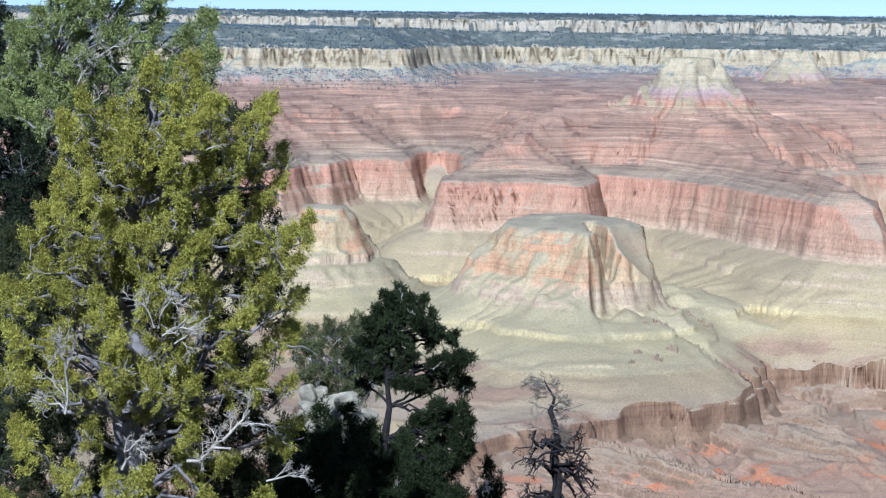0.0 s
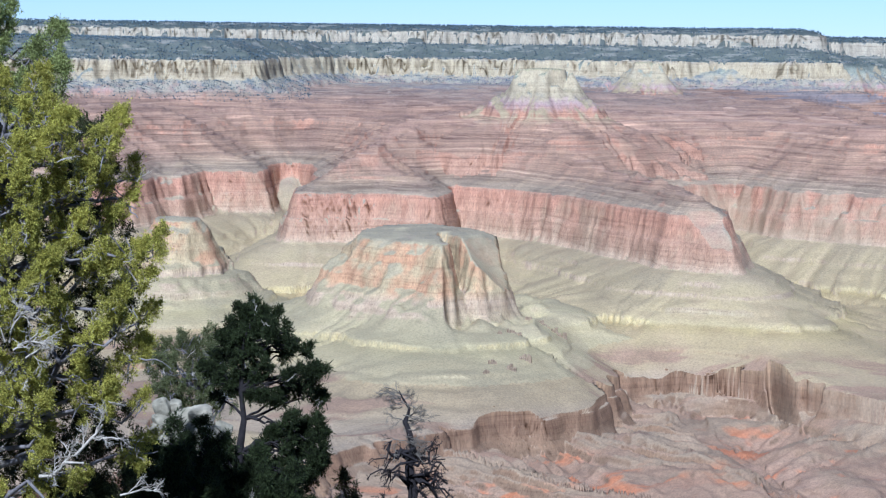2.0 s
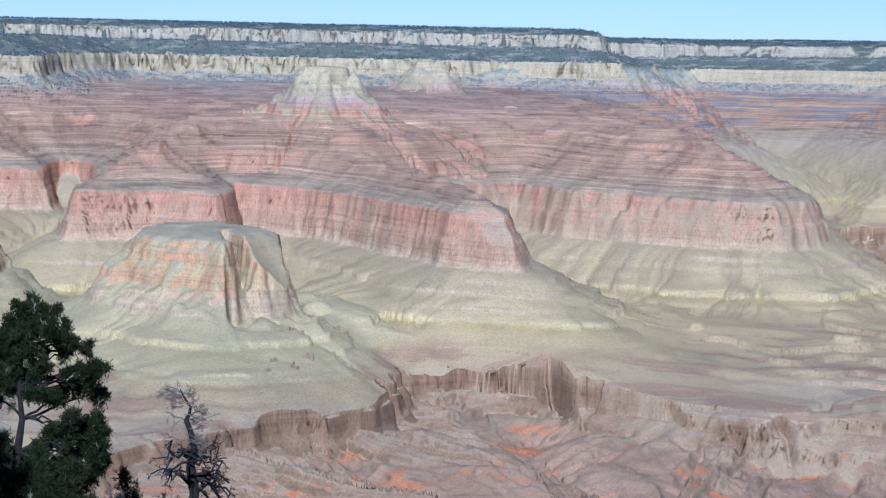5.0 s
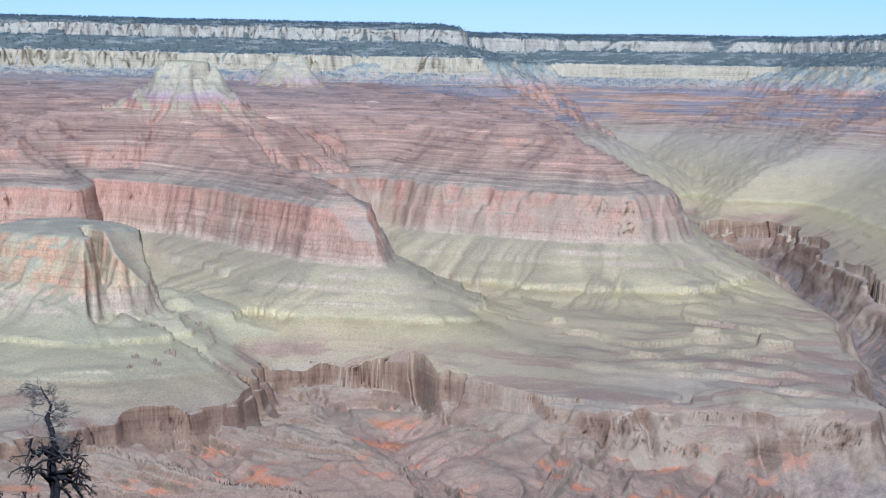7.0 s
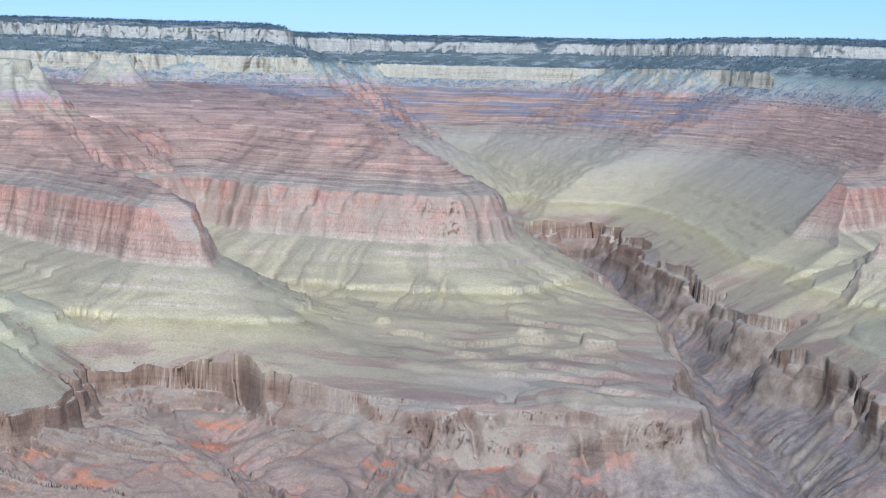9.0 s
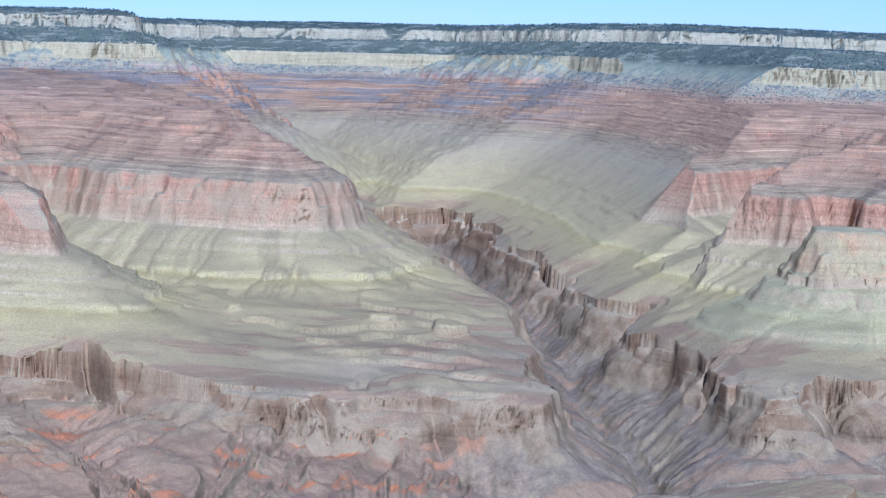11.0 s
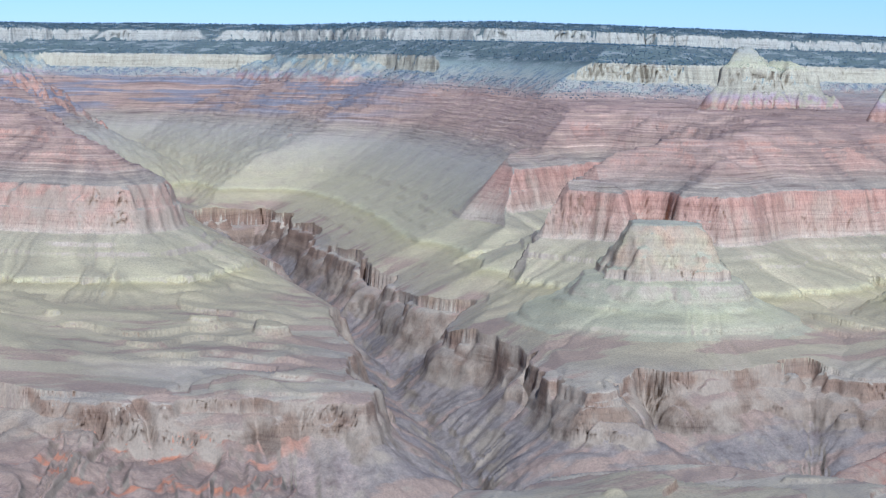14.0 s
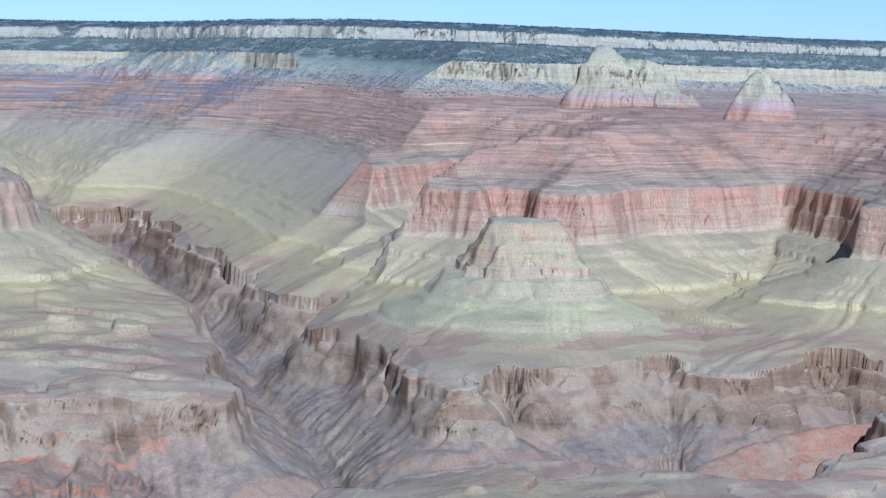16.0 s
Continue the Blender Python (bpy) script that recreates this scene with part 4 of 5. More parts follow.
def tube(path, radii, sides=7):
    """Vertices and quads of a tapered tube along a path."""
    path = np.asarray(path, float)
    d = np.gradient(path, axis=0)
    d /= np.linalg.norm(d, axis=1, keepdims=True) + 1e-9
    up = np.where(np.abs(d[:, 2:3]) > 0.9, np.array([[1.0, 0, 0]]), np.array([[0, 0, 1.0]]))
    a = np.cross(d, up)
    a /= np.linalg.norm(a, axis=1, keepdims=True) + 1e-9
    b = np.cross(d, a)
    ang = np.arange(sides) * 2 * np.pi / sides
    ring = path[:, None] + np.asarray(radii)[:, None, None] * (a[:, None] * np.cos(ang)[None, :, None] + b[:, None] * np.sin(ang)[None, :, None])
    idx = np.arange(len(path) * sides).reshape(len(path), sides)
    nx = np.roll(idx, -1, axis=1)
    f = np.stack([idx[:-1], nx[:-1], nx[1:], idx[1:]], -1).reshape(-1, 4)
    return ring.reshape(-1, 3), f


def joined(pieces):
    vs, fs, o = [], [], 0
    for v, f in pieces:
        vs.append(v)
        fs.append(f + o)
        o += len(v)
    return np.concatenate(vs), np.concatenate(fs)


def bent(rng, a, b, n=7, sag=0.12, kink=0.06):
    """A crooked path from a to b."""
    a, b = np.asarray(a, float), np.asarray(b, float)
    u = np.linspace(0, 1, n)[:, None]
    length = np.linalg.norm(b - a)
    p = a + (b - a) * u
    p[:, 2:3] += sag * length * np.sin(u * np.pi)
    p[1:-1] += rng.normal(0, kink * length / 2, (n - 2, 3))
    return p


def limb(rng, a, b, r0, r1, **kw):
    p = bent(rng, a, b, **kw)
    return tube(p, np.linspace(r0, r1, len(p)))


def twig_fan(rng, base, way, length, radius, depth=3, spread=0.55, sides=4):
    """A dead branch that forks again and again."""
    out = []
    way = np.asarray(way, float) / np.linalg.norm(way)
    tip = np.asarray(base) + way * length
    p = bent(rng, base, tip, n=5, sag=0.04, kink=0.12)
    out.append(tube(p, np.linspace(radius, radius * 0.55, 5), sides))
    if depth > 0:
        for _ in range(rng.randint(3, 5)):
            u = rng.uniform(0.35, 1.0)
            k = int(u * 4)
            q = p[k]
            w = way + rng.normal(0, spread, 3)
            out += twig_fan(rng, q, w, length * rng.uniform(0.42, 0.72), radius * 0.55, depth - 1, spread, sides)
    return out


def spray(rng, fingers, flakes, flake, slim, round_up=0.35):
    """One clump of foliage of radius 1: short fingers set with small flakes or needles."""
    d = rng.normal(0, 1, (fingers, 3))
    d[:, 2] += round_up
    d /= np.linalg.norm(d, axis=1, keepdims=True)
    u = np.linspace(0.25, 1.0, flakes)[None, :, None] * rng.uniform(0.75, 1.15, (fingers, 1, 1))
    p = d[:, None] * u + rng.normal(0, 0.10, (fingers, flakes, 3))
    way = d[:, None] * 0.9 + rng.normal(0, 0.75, (fingers, flakes, 3))
    way /= np.linalg.norm(way, axis=2, keepdims=True)
    side = np.cross(way, rng.normal(0, 1, way.shape))
    side /= np.linalg.norm(side, axis=2, keepdims=True)
    size = flake * rng.uniform(0.7, 1.3, (fingers, flakes, 1))
    v = np.stack([p - side * size * slim, p + side * size * slim, p + way * size], 2)
    return v.reshape(-1, 3)


def foliage(rng, centres, size, kinds):
    """All clumps of a crown: each centre takes one of the sprays, turned and scaled."""
    out = []
    for k, base in enumerate(kinds):
        c = centres[k::len(kinds)]
        ang = rng.uniform(0, 2 * np.pi, len(c))
        s = size * rng.uniform(0.65, 1.3, len(c))
        ca, sa = np.cos(ang), np.sin(ang)
        v = base[None] * s[:, None, None]
        x = v[..., 0] * ca[:, None] - v[..., 1] * sa[:, None]
        y = v[..., 0] * sa[:, None] + v[..., 1] * ca[:, None]
        tilt = rng.normal(0, 0.35, (len(c), 2))
        z = v[..., 2] + x * tilt[:, :1] + y * tilt[:, 1:]
        out.append((np.stack([x, y, z], -1) + c[:, None]).reshape(-1, 3))
    v = np.concatenate(out)
    f = np.arange(len(v)).reshape(-1, 3)
    return v, f


SPRAY_RNG = np.random.RandomState(31)
JUNIPER_SPRAYS = [spray(SPRAY_RNG, 13, 17, 0.19, 0.30, 0.7) for _ in range(6)]
NEEDLE_SPRAYS = [spray(SPRAY_RNG, 12, 9, 0.55, 0.13, 0.35) for _ in range(6)]


def bough_clumps(rng, centre, radius, n, flat=0.75, way=(0, 0, 1.0)):
    """Places for the clumps of one bough: a ragged flame that leans the way it grows."""
    way = np.asarray(way, float) + rng.normal(0, 0.25, 3)
    way /= np.linalg.norm(way)
    u = rng.uniform(0, 1, (n, 1)) ** 0.8
    d = rng.normal(0, 1, (n, 3))
    d -= (d @ way)[:, None] * way
    d /= np.linalg.norm(d, axis=1, keepdims=True) + 1e-9
    side = radius * flat * (1.02 - u) ** 0.55 * rng.uniform(0.5, 1.0, (n, 1)) ** 0.5
    return centre + way * (u * 2.3 - 0.9) * radius + d * side


def stand(x, y):
    return float(near_slope(np.array([x]), np.array([y]))[0])


def aim(px, py, dist):
    """A place dist metres off, given as degrees right of and above the middle of the first view."""
    az, el = radians(px), radians(py)
    return np.array([dist * math.sin(az), dist * math.cos(az), EYE + dist * math.tan(el)])


def place_tree(name, x, y):
    t = new(name)
    t.location = (x, y, stand(x, y) - 0.05)
    bpy.context.view_layer.update()
    return t


def crowned_tree(name, label, seed, foot, boughs, leaf, sprays, size, per_bough, bark, trunk_r, category="tree", lean=0.0, dead=(), flat=0.75, twigs=26, top=None, rise=0.9, drop=0.45, inner=None, kink=0.045):
    """boughs: rows of x, y, z, radius in metres. The trunk climbs to the top bough, and a limb goes out to each bough."""
    rng = np.random.RandomState(seed)
    thing = place_tree(name, *foot)
    base = np.array([*foot, thing.location.z])
    boughs = np.asarray(boughs, float)
    high = top if top is not None else boughs[np.argmax(boughs[:, 2])][:3] - np.array([0, 0, 0.1])
    path = bent(rng, base, high, n=12, sag=0.0, kink=kink)
    path[:, 0] += lean * np.sin(np.linspace(0, np.pi, 12))
    trunk = [tube(path, np.linspace(trunk_r, trunk_r * 0.22, 12) * (1 + 0.12 * rng.normal(0, 1, 12)), 10)]
    mesh_object("trunk", *joined(trunk), bark, thing)
    for b in boughs:
        k = np.clip(np.argmin(np.abs(path[:, 2] - (b[2] - drop))), 1, 10)
        pieces = [limb(rng, path[k], b[:3], max(0.010, trunk_r * 0.2), 0.008, n=7, sag=0.05, kink=0.10)]
        for _ in range(5):
            pieces.append(limb(rng, b[:3] + rng.normal(0, b[3] * 0.15, 3), b[:3] + rng.normal(0, b[3] * 0.55, 3), 0.010, 0.004, n=5, sag=0.0, kink=0.15))
        mesh_object("limb", *joined(pieces), bark, thing)
    mid = boughs[:, :3].mean(0)
    cl = np.concatenate([bough_clumps(rng, b[:3], b[3], max(4, int(per_bough * (b[3] / 0.4) ** 2)), flat, (b[:3] - mid) * np.array([0.55, 0.5, 0.1]) + np.array([0, -0.15, rise])) for b in boughs])
    v, f = foliage(rng, cl, size, sprays)
    mesh_object("crown", v, f, leaf, thing)
    # inner clumps get a dark leaf colour that paints the shaded gaps between boughs
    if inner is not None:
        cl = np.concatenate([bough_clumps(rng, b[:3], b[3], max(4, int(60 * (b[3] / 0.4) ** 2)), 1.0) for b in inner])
        mesh_object("inner_foliage", *foliage(rng, cl, 0.10, JUNIPER_SPRAYS), SHADE_INNER, thing, "dark dull green sprays inside the crown")
    for b in boughs[rng.permutation(len(boughs))[:twigs]]:
        q = b[:3] + rng.normal(0, b[3] * 0.25, 3) + np.array([0, -b[3] * 0.5, 0])
        fan = twig_fan(rng, q, rng.normal(0, 0.6, 3) + np.array([0, -0.35, 0.5]), rng.uniform(0.10, 0.2), 0.0055, 2, 0.5)
        mesh_object("dead_branch", *joined(fan), DEAD, thing, "bleached bare twig")
    for q, way, length, rad in dead:
        mesh_object("dead_branch", *joined(twig_fan(rng, q, way, length, rad, 4, 0.55)), DEAD, thing, "bleached bare forked branch")
    return tagged(thing, label, category)


def lumps(rng, centre, half, n, r, gap=0.62, lower=-1.0, shape=None):
    """Boughs spread over an uneven crown."""
    out = []
    tries = 0
    while len(out) < n and tries < n * 150:
        tries += 1
        d = rng.normal(0, 1, 3)
        d /= np.linalg.norm(d)
        d[1] = -abs(d[1]) if rng.rand() < 0.72 else d[1]
        if d[2] < lower:
            continue
        q = np.array(centre) + d * np.array(half) * rng.uniform(0.45, 1.0) ** 0.5
        if shape is not None and not shape(q):
            continue
        rr = r * rng.uniform(0.75, 1.35)
        if all(np.linalg.norm(q - o[:3]) > gap * (rr + o[3]) for o in out):
            out.append(np.array([*q, rr]))
    return np.array(out)


def fronted(seed, dist, bulge, spacing, r, lefts, rights, tops, lo, hi, thin=None):
    """Boughs on the near side of a crown. lefts, rights: rows of degrees up and the crown's limit there; tops: rows of degrees across and its height there."""
    rng = np.random.RandomState(seed)
    out = []
    a0, a1 = min(q[1] for q in lefts), max(q[1] for q in rights)
    for _ in range(7000):
        az, el = rng.uniform(a0, a1), rng.uniform(lo, hi)
        left = np.interp(el, [q[0] for q in lefts], [q[1] for q in lefts])
        lim = np.interp(el, [q[0] for q in rights], [q[1] for q in rights])
        if az > lim or az < left or el > np.interp(az, [q[0] for q in tops], [q[1] for q in tops]):
            continue
        u = (az - left) / (lim - left) * 2 - 1
        deep = dist - bulge * math.sqrt(max(0.0, 1 - u * u)) * rng.uniform(0.3, 1.0) + rng.uniform(0, 0.3)
        rr = r * rng.uniform(0.65, 1.45)
        q = aim(az, el, deep)
        wide = spacing * (1.0 if thin is None or el > thin else 1.45)
        if all((abs(q[0] - o[0]) ** 2 + abs(q[2] - o[2]) ** 2 + 0.4 * (q[1] - o[1]) ** 2) ** 0.5 > wide * (rr + o[3]) for o in out):
            out.append(np.array([*q, rr]))
    return np.array(out)


# the large juniper: a broad crown, ragged on its open side
OPEN_SIDE = [(-13.0, -3.9), (-10.0, -3.75), (-8.2, -3.6), (-7.2, -3.85), (-6.2, -3.6), (-5.2, -3.9), (-4.4, -3.15), (-3.7, -4.2), (-3.0, -3.8), (-1.75, -4.0), (-1.2, -5.6), (-0.6, -6.0), (-0.2, -6.4)]
BACK_SIDE = [(-13.0, -10.7), (-5.6, -10.6), (-4.6, -9.75), (-3.0, -9.6), (-1.5, -9.0)]
CROWN_TOP = [(-11.0, -2.8), (-10.0, -2.0), (-9.2, -1.5), (-7.9, -0.75), (-6.4, -0.4), (-5.0, -0.6), (-3.0, -1.0)]
jb = fronted(5, 22.4, 1.5, 0.93, 0.20, BACK_SIDE, OPEN_SIDE, CROWN_TOP, -12.3, -0.4, -8.2)
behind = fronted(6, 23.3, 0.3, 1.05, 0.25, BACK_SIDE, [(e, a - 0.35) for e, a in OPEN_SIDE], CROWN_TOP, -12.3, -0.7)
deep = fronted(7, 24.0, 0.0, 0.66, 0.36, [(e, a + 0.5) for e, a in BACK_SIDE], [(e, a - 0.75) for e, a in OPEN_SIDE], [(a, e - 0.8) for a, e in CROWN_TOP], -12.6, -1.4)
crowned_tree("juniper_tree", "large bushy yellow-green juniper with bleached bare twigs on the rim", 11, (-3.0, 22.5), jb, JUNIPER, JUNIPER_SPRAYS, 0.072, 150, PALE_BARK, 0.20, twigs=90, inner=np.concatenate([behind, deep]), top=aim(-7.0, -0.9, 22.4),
             dead=[(aim(-6.9, -6.5, 20.9), (0.35, -0.3, 0.75), 0.34, 0.013), (aim(-6.7, -6.6, 20.9), (0.8, -0.3, 0.15), 0.30, 0.011), (aim(-7.0, -6.5, 20.9), (-0.3, -0.3, 0.8), 0.28, 0.010), (aim(-6.8, -6.7, 20.9), (0.7, -0.3, 0.5), 0.30, 0.010), (aim(-6.5, -6.9, 20.9), (0.9, -0.3, 0.4), 0.26, 0.010),
                   (aim(-9.2, -8.6, 20.9), (0.1, -0.3, 0.9), 0.5, 0.016), (aim(-9.2, -8.5, 20.9), (-0.8, -0.2, 0.35), 0.32, 0.013), (aim(-5.3, -9.3, 21.0), (0.6, -0.2, 0.7), 0.4, 0.016),
                   (aim(-4.2, -10.3, 21.0), (0.7, -0.3, 0.2), 0.3, 0.011), (aim(-7.8, -10.0, 21.2), (0.2, -0.3, 0.7), 0.4, 0.016), (aim(-6.2, -9.8, 21.2), (0.9, -0.2, 0.3), 0.45, 0.018)])
# a pinyon behind it with a flat, open top
TOP_SIDE = [(-1.6, -6.2), (-0.8, -5.9), (-0.1, -5.75), (0.5, -5.75), (0.85, -5.95), (1.05, -6.75), (1.9, -6.95)]
pb = fronted(8, 26.3, 0.9, 0.88, 0.19, [(-2, -10.9), (2, -10.4)], TOP_SIDE, [(-11, -0.4), (-10.3, 0.5), (-9.6, 1.2), (-9, 2.2), (-5, 2.2)], -1.5, 2.1)
crowned_tree("pinyon_tree", "open-topped pinyon with a pale split trunk behind a juniper", 12, (aim(-9.2, 0, 26.3)[0], 26.3), pb, OLIVE, JUNIPER_SPRAYS, 0.09, 120, PALE_BARK, 0.12, twigs=14, drop=0.2, top=aim(-8.9, 1.3, 26.3),
             dead=[(aim(-8.6, 0.0, 25.4), (0.6, -0.2, 0.35), 0.4, 0.010), (aim(-8.9, -0.5, 25.4), (0.4, -0.3, 0.8), 0.35, 0.010)])
# dark trees further along the rim, their shade put into the leaf colour
for seed, (az, el, dist), half, n, lab in ((3, (-10.7, -3.7, 29), (0.85, 0.8, 2.3), 70, "dark dense juniper, its shade put into the leaf colour"), (4, (-11.5, -8.0, 27), (1.1, 0.8, 1.4), 26, "low dark juniper under larger trees")):
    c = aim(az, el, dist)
    crowned_tree("juniper_tree", lab, seed, (c[0], dist + 0.2), lumps(np.random.RandomState(seed), c, half, n, 0.34), SHADE_DARK_LEAF, JUNIPER_SPRAYS, 0.11, 50, BARK, 0.16, twigs=4)
# grey-green juniper beyond the pale rocks
c = aim(-2.35, -7.4, 36)
crowned_tree("juniper_tree", "small grey-green juniper among pale rocks", 21, (c[0], 36.2), lumps(np.random.RandomState(21), c, (0.80, 0.4, 0.60), 34, 0.2), SHADE_LEAF, JUNIPER_SPRAYS, 0.09, 70, BARK, 0.10, twigs=10)
# the dark pinyon with its clear trunk
up = fronted(14, 30.2, 0.45, 1.08, 0.12, [(-8.0, -1.8), (-7.2, -1.75), (-6.4, -1.5), (-5.9, -1.3)], [(-8.5, 0.5), (-8.1, 0.72), (-7.4, 0.72), (-6.9, 0.5), (-6.4, 0.0), (-5.9, -0.5)], [(-2, -5.8), (1, -5.8)], -7.95, -5.85)
low = fronted(15, 30.2, 0.45, 0.9, 0.125, [(-11, -2.0), (-8.7, -0.5)], [(-10.6, 0.2), (-10.0, 0.7), (-9.5, 0.85), (-8.9, 0.85), (-8.6, 0.4)], [(-3, -8.6), (1, -8.6)], -10.8, -8.6)
tip = np.array([[*aim(-1.0, -6.0, 30), 0.20], [*aim(-0.7, -6.15, 30), 0.2], [*aim(0.45, -7.4, 30), 0.2], [*aim(0.7, -8.85, 30), 0.18], [*aim(0.6, -9.6, 30), 0.18], [*aim(-1.9, -7.3, 30), 0.16], [*aim(-1.4, -6.6, 30), 0.2]])
crowned_tree("pinyon_tree", "dark green pinyon with a bare lower trunk and tufted boughs", 17, (aim(-1.32, 0, 30)[0], 30.1), np.concatenate([up, low, tip]), PINYON, NEEDLE_SPRAYS, 0.07, 230, CHARRED, 0.11, twigs=6, rise=0.35, drop=0.08, kink=0.012, top=aim(-1.2, -6.2, 30.1))
# dark scrub below it
for seed, (az, el, dist), half, n, r in ((41, (-2.3, -10.3, 29), (0.8, 0.6, 0.62), 34, 0.27), (42, (-0.6, -10.9, 28.5), (0.7, 0.5, 0.42), 20, 0.24), (43, (1.42, -10.6, 33), (0.16, 0.2, 0.34), 8, 0.13), (44, (-3.4, -11.0, 26), (0.8, 0.6, 0.6), 20, 0.27)):
    c = aim(az, el, dist)
    crowned_tree("pinyon_sapling", "dark bushy young pinyon in shade", seed, (c[0], dist + 0.1), lumps(np.random.RandomState(seed), c, half, n, r), PINYON, NEEDLE_SPRAYS, 0.085, 60, CHARRED, 0.05, "shrub", twigs=5)


def bare_bush(az, el, dist):
    rng = np.random.RandomState(61)
    c = aim(az, el, dist)
    thing = place_tree("bare_bush", c[0], dist)
    base = np.array(thing.location)
    stems = []
    for k in range(9):
        tip = c + rng.normal(0, 0.12, 3)
        stems.append(limb(rng, base, tip, 0.014, 0.006, n=7, sag=0.02))
        stems += twig_fan(rng, tip, (rng.normal(0, 0.5), rng.normal(0, 0.3), 1.0), 0.16, 0.006, 3, 0.45)
    mesh_object("stems", *joined(stems), BARK, thing)
    return tagged(thing, "leafless grey twiggy bush beside a pinyon", "shrub")


bare_bush(0.8, -10.7, 31)


def dead_tree():
    """A dead pinyon: dark contorted lower branches, pale broken twigs above."""
    rng = np.random.RandomState(23)
    d = 30.0
    thing = place_tree("dead_tree", aim(3.1, 0, d)[0], d)
    base = np.array(thing.location)
    spine = [base, aim(3.06, -10.6, d), aim(3.0, -9.7, d), aim(3.06, -9.2, d), aim(2.9, -8.7, d), aim(2.96, -8.2, d), aim(2.7, -7.75, d)]
    pts = np.concatenate([np.linspace(a, b, 4)[:-1] for a, b in zip(spine[:-1], spine[1:])] + [[spine[-1]]])
    pts[1:] += rng.normal(0, 0.012, (len(pts) - 1, 3))
    mesh_object("trunk", *tube(pts, np.linspace(0.085, 0.006, len(pts)) * (1 + 0.1 * rng.normal(0, 1, len(pts))), 9), CHARRED, thing)
    for k in range(24):
        u = rng.uniform(0, 1)
        root = aim(3.06 - 0.05 * u, -11.0 + 1.75 * u, d)
        side = 1 if k % 2 else -1
        reach = rng.uniform(0.22, 0.56)
        q1 = root + np.array([side * reach * 0.5, rng.normal(0, 0.2), rng.uniform(-0.05, 0.16)])
        q2 = root + np.array([side * reach, rng.normal(0, 0.25), rng.uniform(-0.30, 0.12)])
        path = np.concatenate([bent(rng, root, q1, 5, 0.10, 0.28)[:-1], bent(rng, q1, q2, 5, 0.2, 0.34)])
        pieces = [tube(path, np.linspace(rng.uniform(0.022, 0.036), 0.008, len(path)), 5)]
        for _ in range(6):
            j = rng.randint(2, len(path))
            pieces += twig_fan(rng, path[j], (side * 0.4, rng.normal(0, 0.5), rng.normal(0.0, 0.8)), rng.uniform(0.07, 0.17), 0.007, 2, 0.8)
        mesh_object("branch", *joined(pieces), CHARRED, thing)
    for k in range(30):
        u = rng.uniform(0, 1)
        root = aim(2.98 - 0.25 * u, -9.5 + 1.7 * u, d)
        side = rng.choice([-1, 1])
        pieces = twig_fan(rng, root, (side * rng.uniform(0.5, 1.0), rng.normal(0, 0.5), rng.uniform(-0.3, 0.55)), rng.uniform(0.16, 0.32), 0.0085, 3, 0.7)
        mesh_object("branch", *joined(pieces), GREY_TWIG, thing, "weathered grey forked branch")
    return tagged(thing, "dead leafless pinyon with contorted dark branches and bleached twigs", "dead tree")


dead_tree()


def crag(az, el, dist, size, seed, label):
    """Blocky weathered boulders of pale limestone, piled where a ledge has broken up."""
    rng = np.random.RandomState(seed)
    c = aim(az, el, dist)
    thing = place_tree("limestone_crag", c[0], dist)
    foot = np.array(thing.location)
    tall = c[2] + 0.35 * size - foot[2]
    rows = max(2, int(tall / (0.42 * size)))
    for row in range(rows):
        for col in range(3 if row < rows - 1 else 2):
            r = rng.uniform(0.24, 0.36) * size
            at = Vector((foot[0] + (col - 1) * 0.42 * size + rng.normal(0, 0.06 * size), foot[1] + rng.normal(0, 0.10 * size), foot[2] + (row + 0.3) * tall / rows))
            bm = bmesh.new()
            bmesh.ops.create_icosphere(bm, subdivisions=3, radius=1.0)
            turn = Euler(rng.uniform(-0.45, 0.45, 3)).to_matrix()
            wide = rng.uniform(0.8, 1.25, 3)
            for v in bm.verts:
                p = Vector([math.copysign(abs(q) ** 0.5, q) * k for q, k in zip(v.co, wide)])
                p *= 1 + 0.16 * noise.noise(p * 1.3 + at * 9) + 0.09 * noise.noise(p * 4.5 + at * 9)
                v.co = turn @ p * r + at
            me = bpy.data.meshes.new("boulder")
            bm.to_mesh(me)
            bm.free()
            me.materials.append(LIMESTONE)
            ob = new("boulder", me)
            ob.parent = thing
            ob.matrix_parent_inverse = thing.matrix_world.inverted()
    return tagged(thing, label, "rock")


crag(-2.25, -8.45, 34, 0.55, 2, "pale cream limestone crag standing between trees")
crag(-2.95, -8.2, 35, 0.42, 5, "smaller pale limestone crag half hidden by junipers")
crag(-1.9, -8.85, 33, 0.34, 9, "low pale limestone block beside a pinyon")


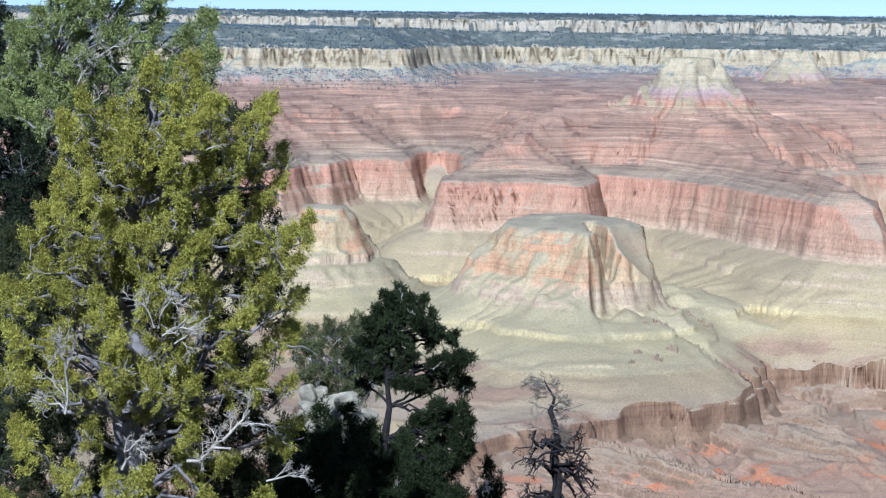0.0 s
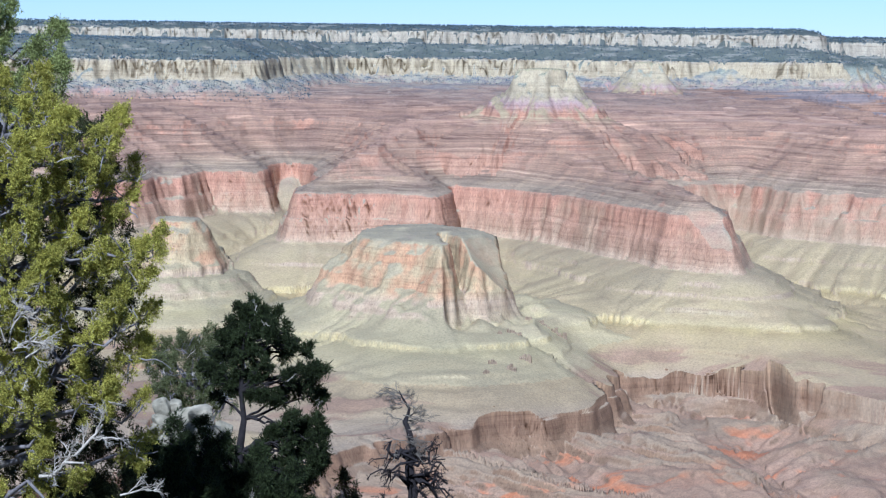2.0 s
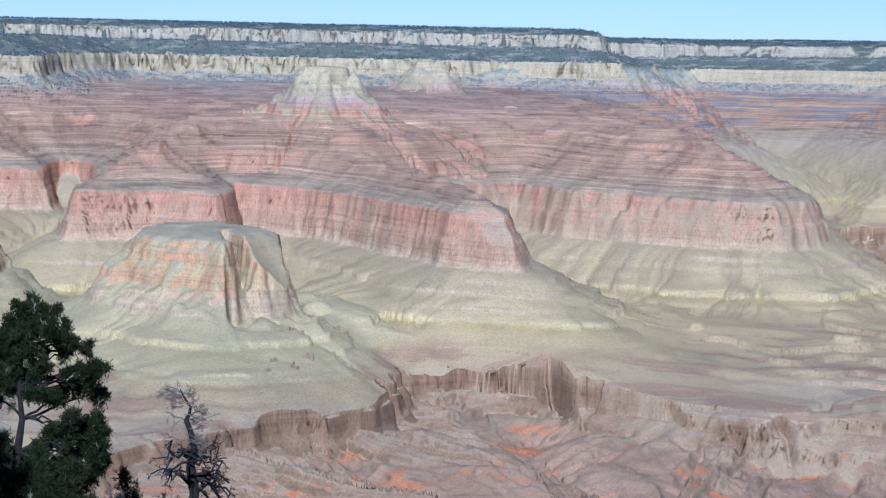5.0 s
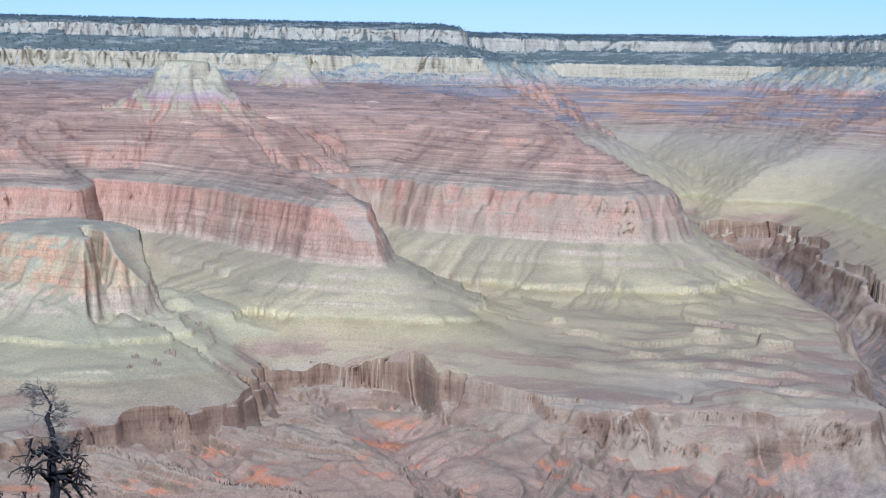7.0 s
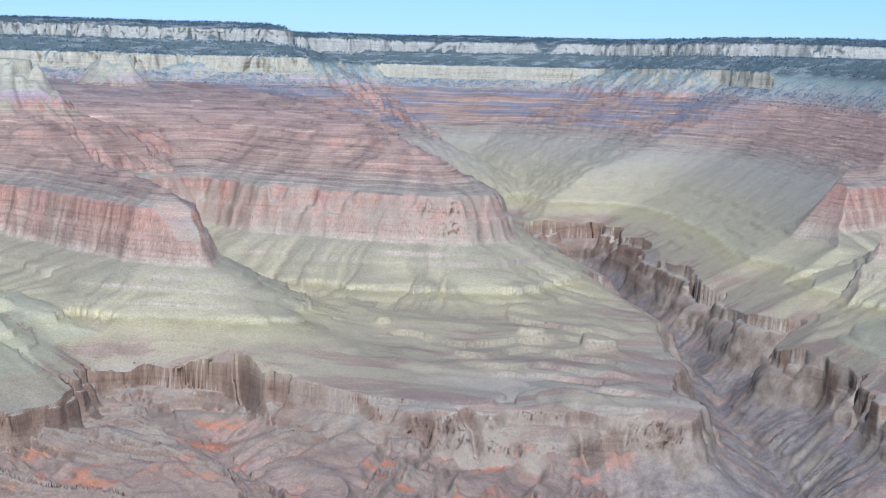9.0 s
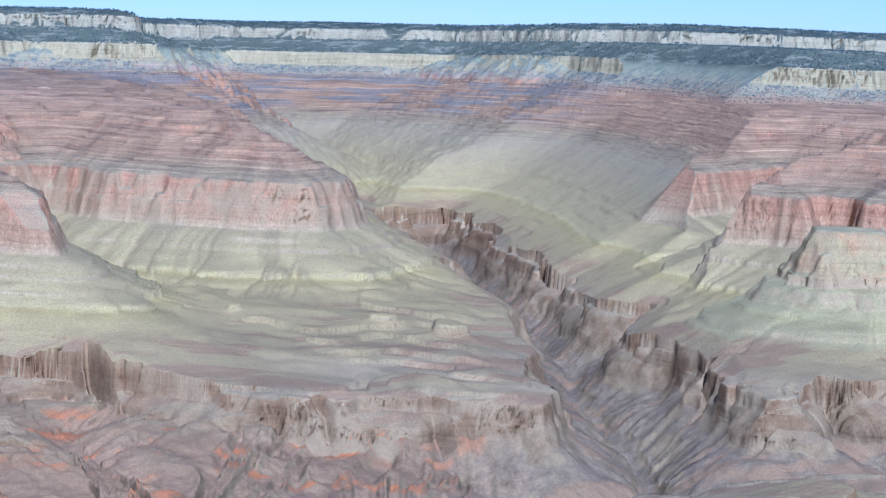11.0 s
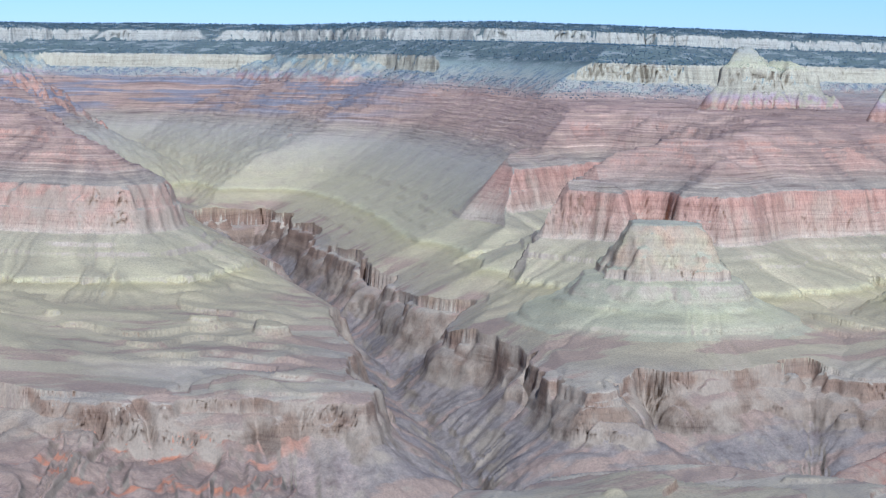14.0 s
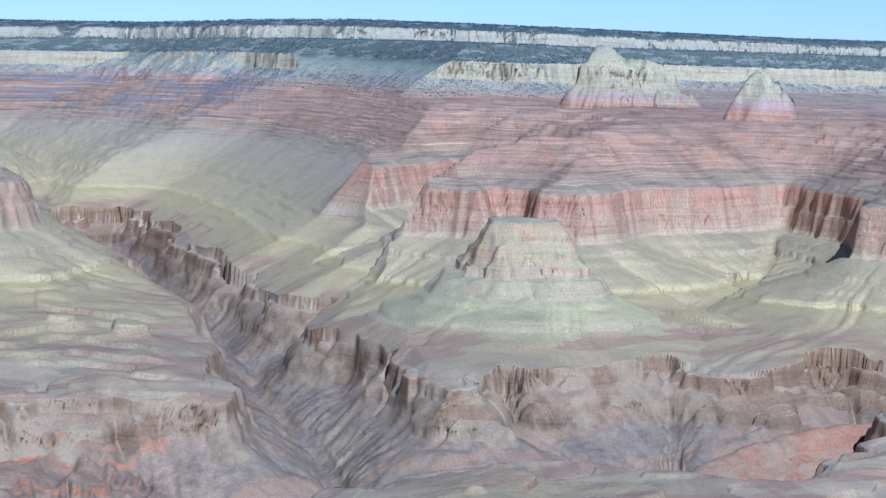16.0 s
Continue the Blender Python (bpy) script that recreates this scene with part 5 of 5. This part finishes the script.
def forest(name, pick, count, lo, hi, seed, label):
    """Far woods: many small uneven crowns on the plateau and its upper slopes."""
    rng = np.random.RandomState(seed)
    pts = flatco[pick]
    pts = pts[rng.randint(0, len(pts), count)] + rng.normal(0, 1.2, (count, 3)) * np.array([1, 1, 0])
    h = rng.uniform(lo, hi, count)
    w = h * rng.uniform(0.28, 0.5, count)
    ang = np.arange(5) * 2 * np.pi / 5
    v = np.zeros((count, 7, 3))
    v[:, 0, 2] = -0.3
    r = w[:, None] * rng.uniform(0.7, 1.2, (count, 5))
    v[:, 1:6, 0] = r * np.cos(ang)
    v[:, 1:6, 1] = r * np.sin(ang)
    v[:, 1:6, 2] = h[:, None] * rng.uniform(0.28, 0.5, (count, 5))
    v[:, 6, 2] = h
    v += pts[:, None]
    tri = [[0, 1 + (j + 1) % 5, 1 + j] for j in range(5)] + [[6, 1 + j, 1 + (j + 1) % 5] for j in range(5)]
    f = (np.array(tri)[None] + 7 * np.arange(count)[:, None, None]).reshape(-1, 3)
    return tagged(mesh_object(name, v.reshape(-1, 3), f, FAR_TREES), label, "forest", "", "stuff")


BED = (LAND[..., 2] - EYE) / KM + 2.1 - bed_shift(LAND[..., 0] / KM, LAND[..., 1] / KM)
inview = np.zeros(KIND.shape, bool)
inview[70:, :1650] = True
slope_ok = np.zeros(KIND.shape, bool)
slope_ok[:-1] = np.abs(LAND[1:, :, 2] - LAND[:-1, :, 2]) < 0.75 * np.hypot(LAND[1:, :, 0] - LAND[:-1, :, 0], LAND[1:, :, 1] - LAND[:-1, :, 1]) + 0.02
topmost = np.isin(KIND, [KINDS.index("top")]) & (BED > 2.29) & inview
forest("plateau_forest", topmost.reshape(-1), 14000, 2.0, 3.6, 71, "dark evergreen forest along the far plateau's edge")
upper = np.isin(KIND, [KINDS.index("top"), KINDS.index("pale")]) & (BED > 2.10) & (BED < 2.28) & slope_ok & inview
forest("slope_woods", upper.reshape(-1), 15000, 1.3, 2.8, 72, "scattered evergreens on the slope between pale cliffs")
below = np.isin(KIND, [KINDS.index("pale")]) & (BED > 1.90) & (BED < 2.0) & slope_ok & inview
forest("slope_woods", below.reshape(-1), 7000, 1.0, 1.9, 73, "sparse evergreens on scree under the white cliffs")
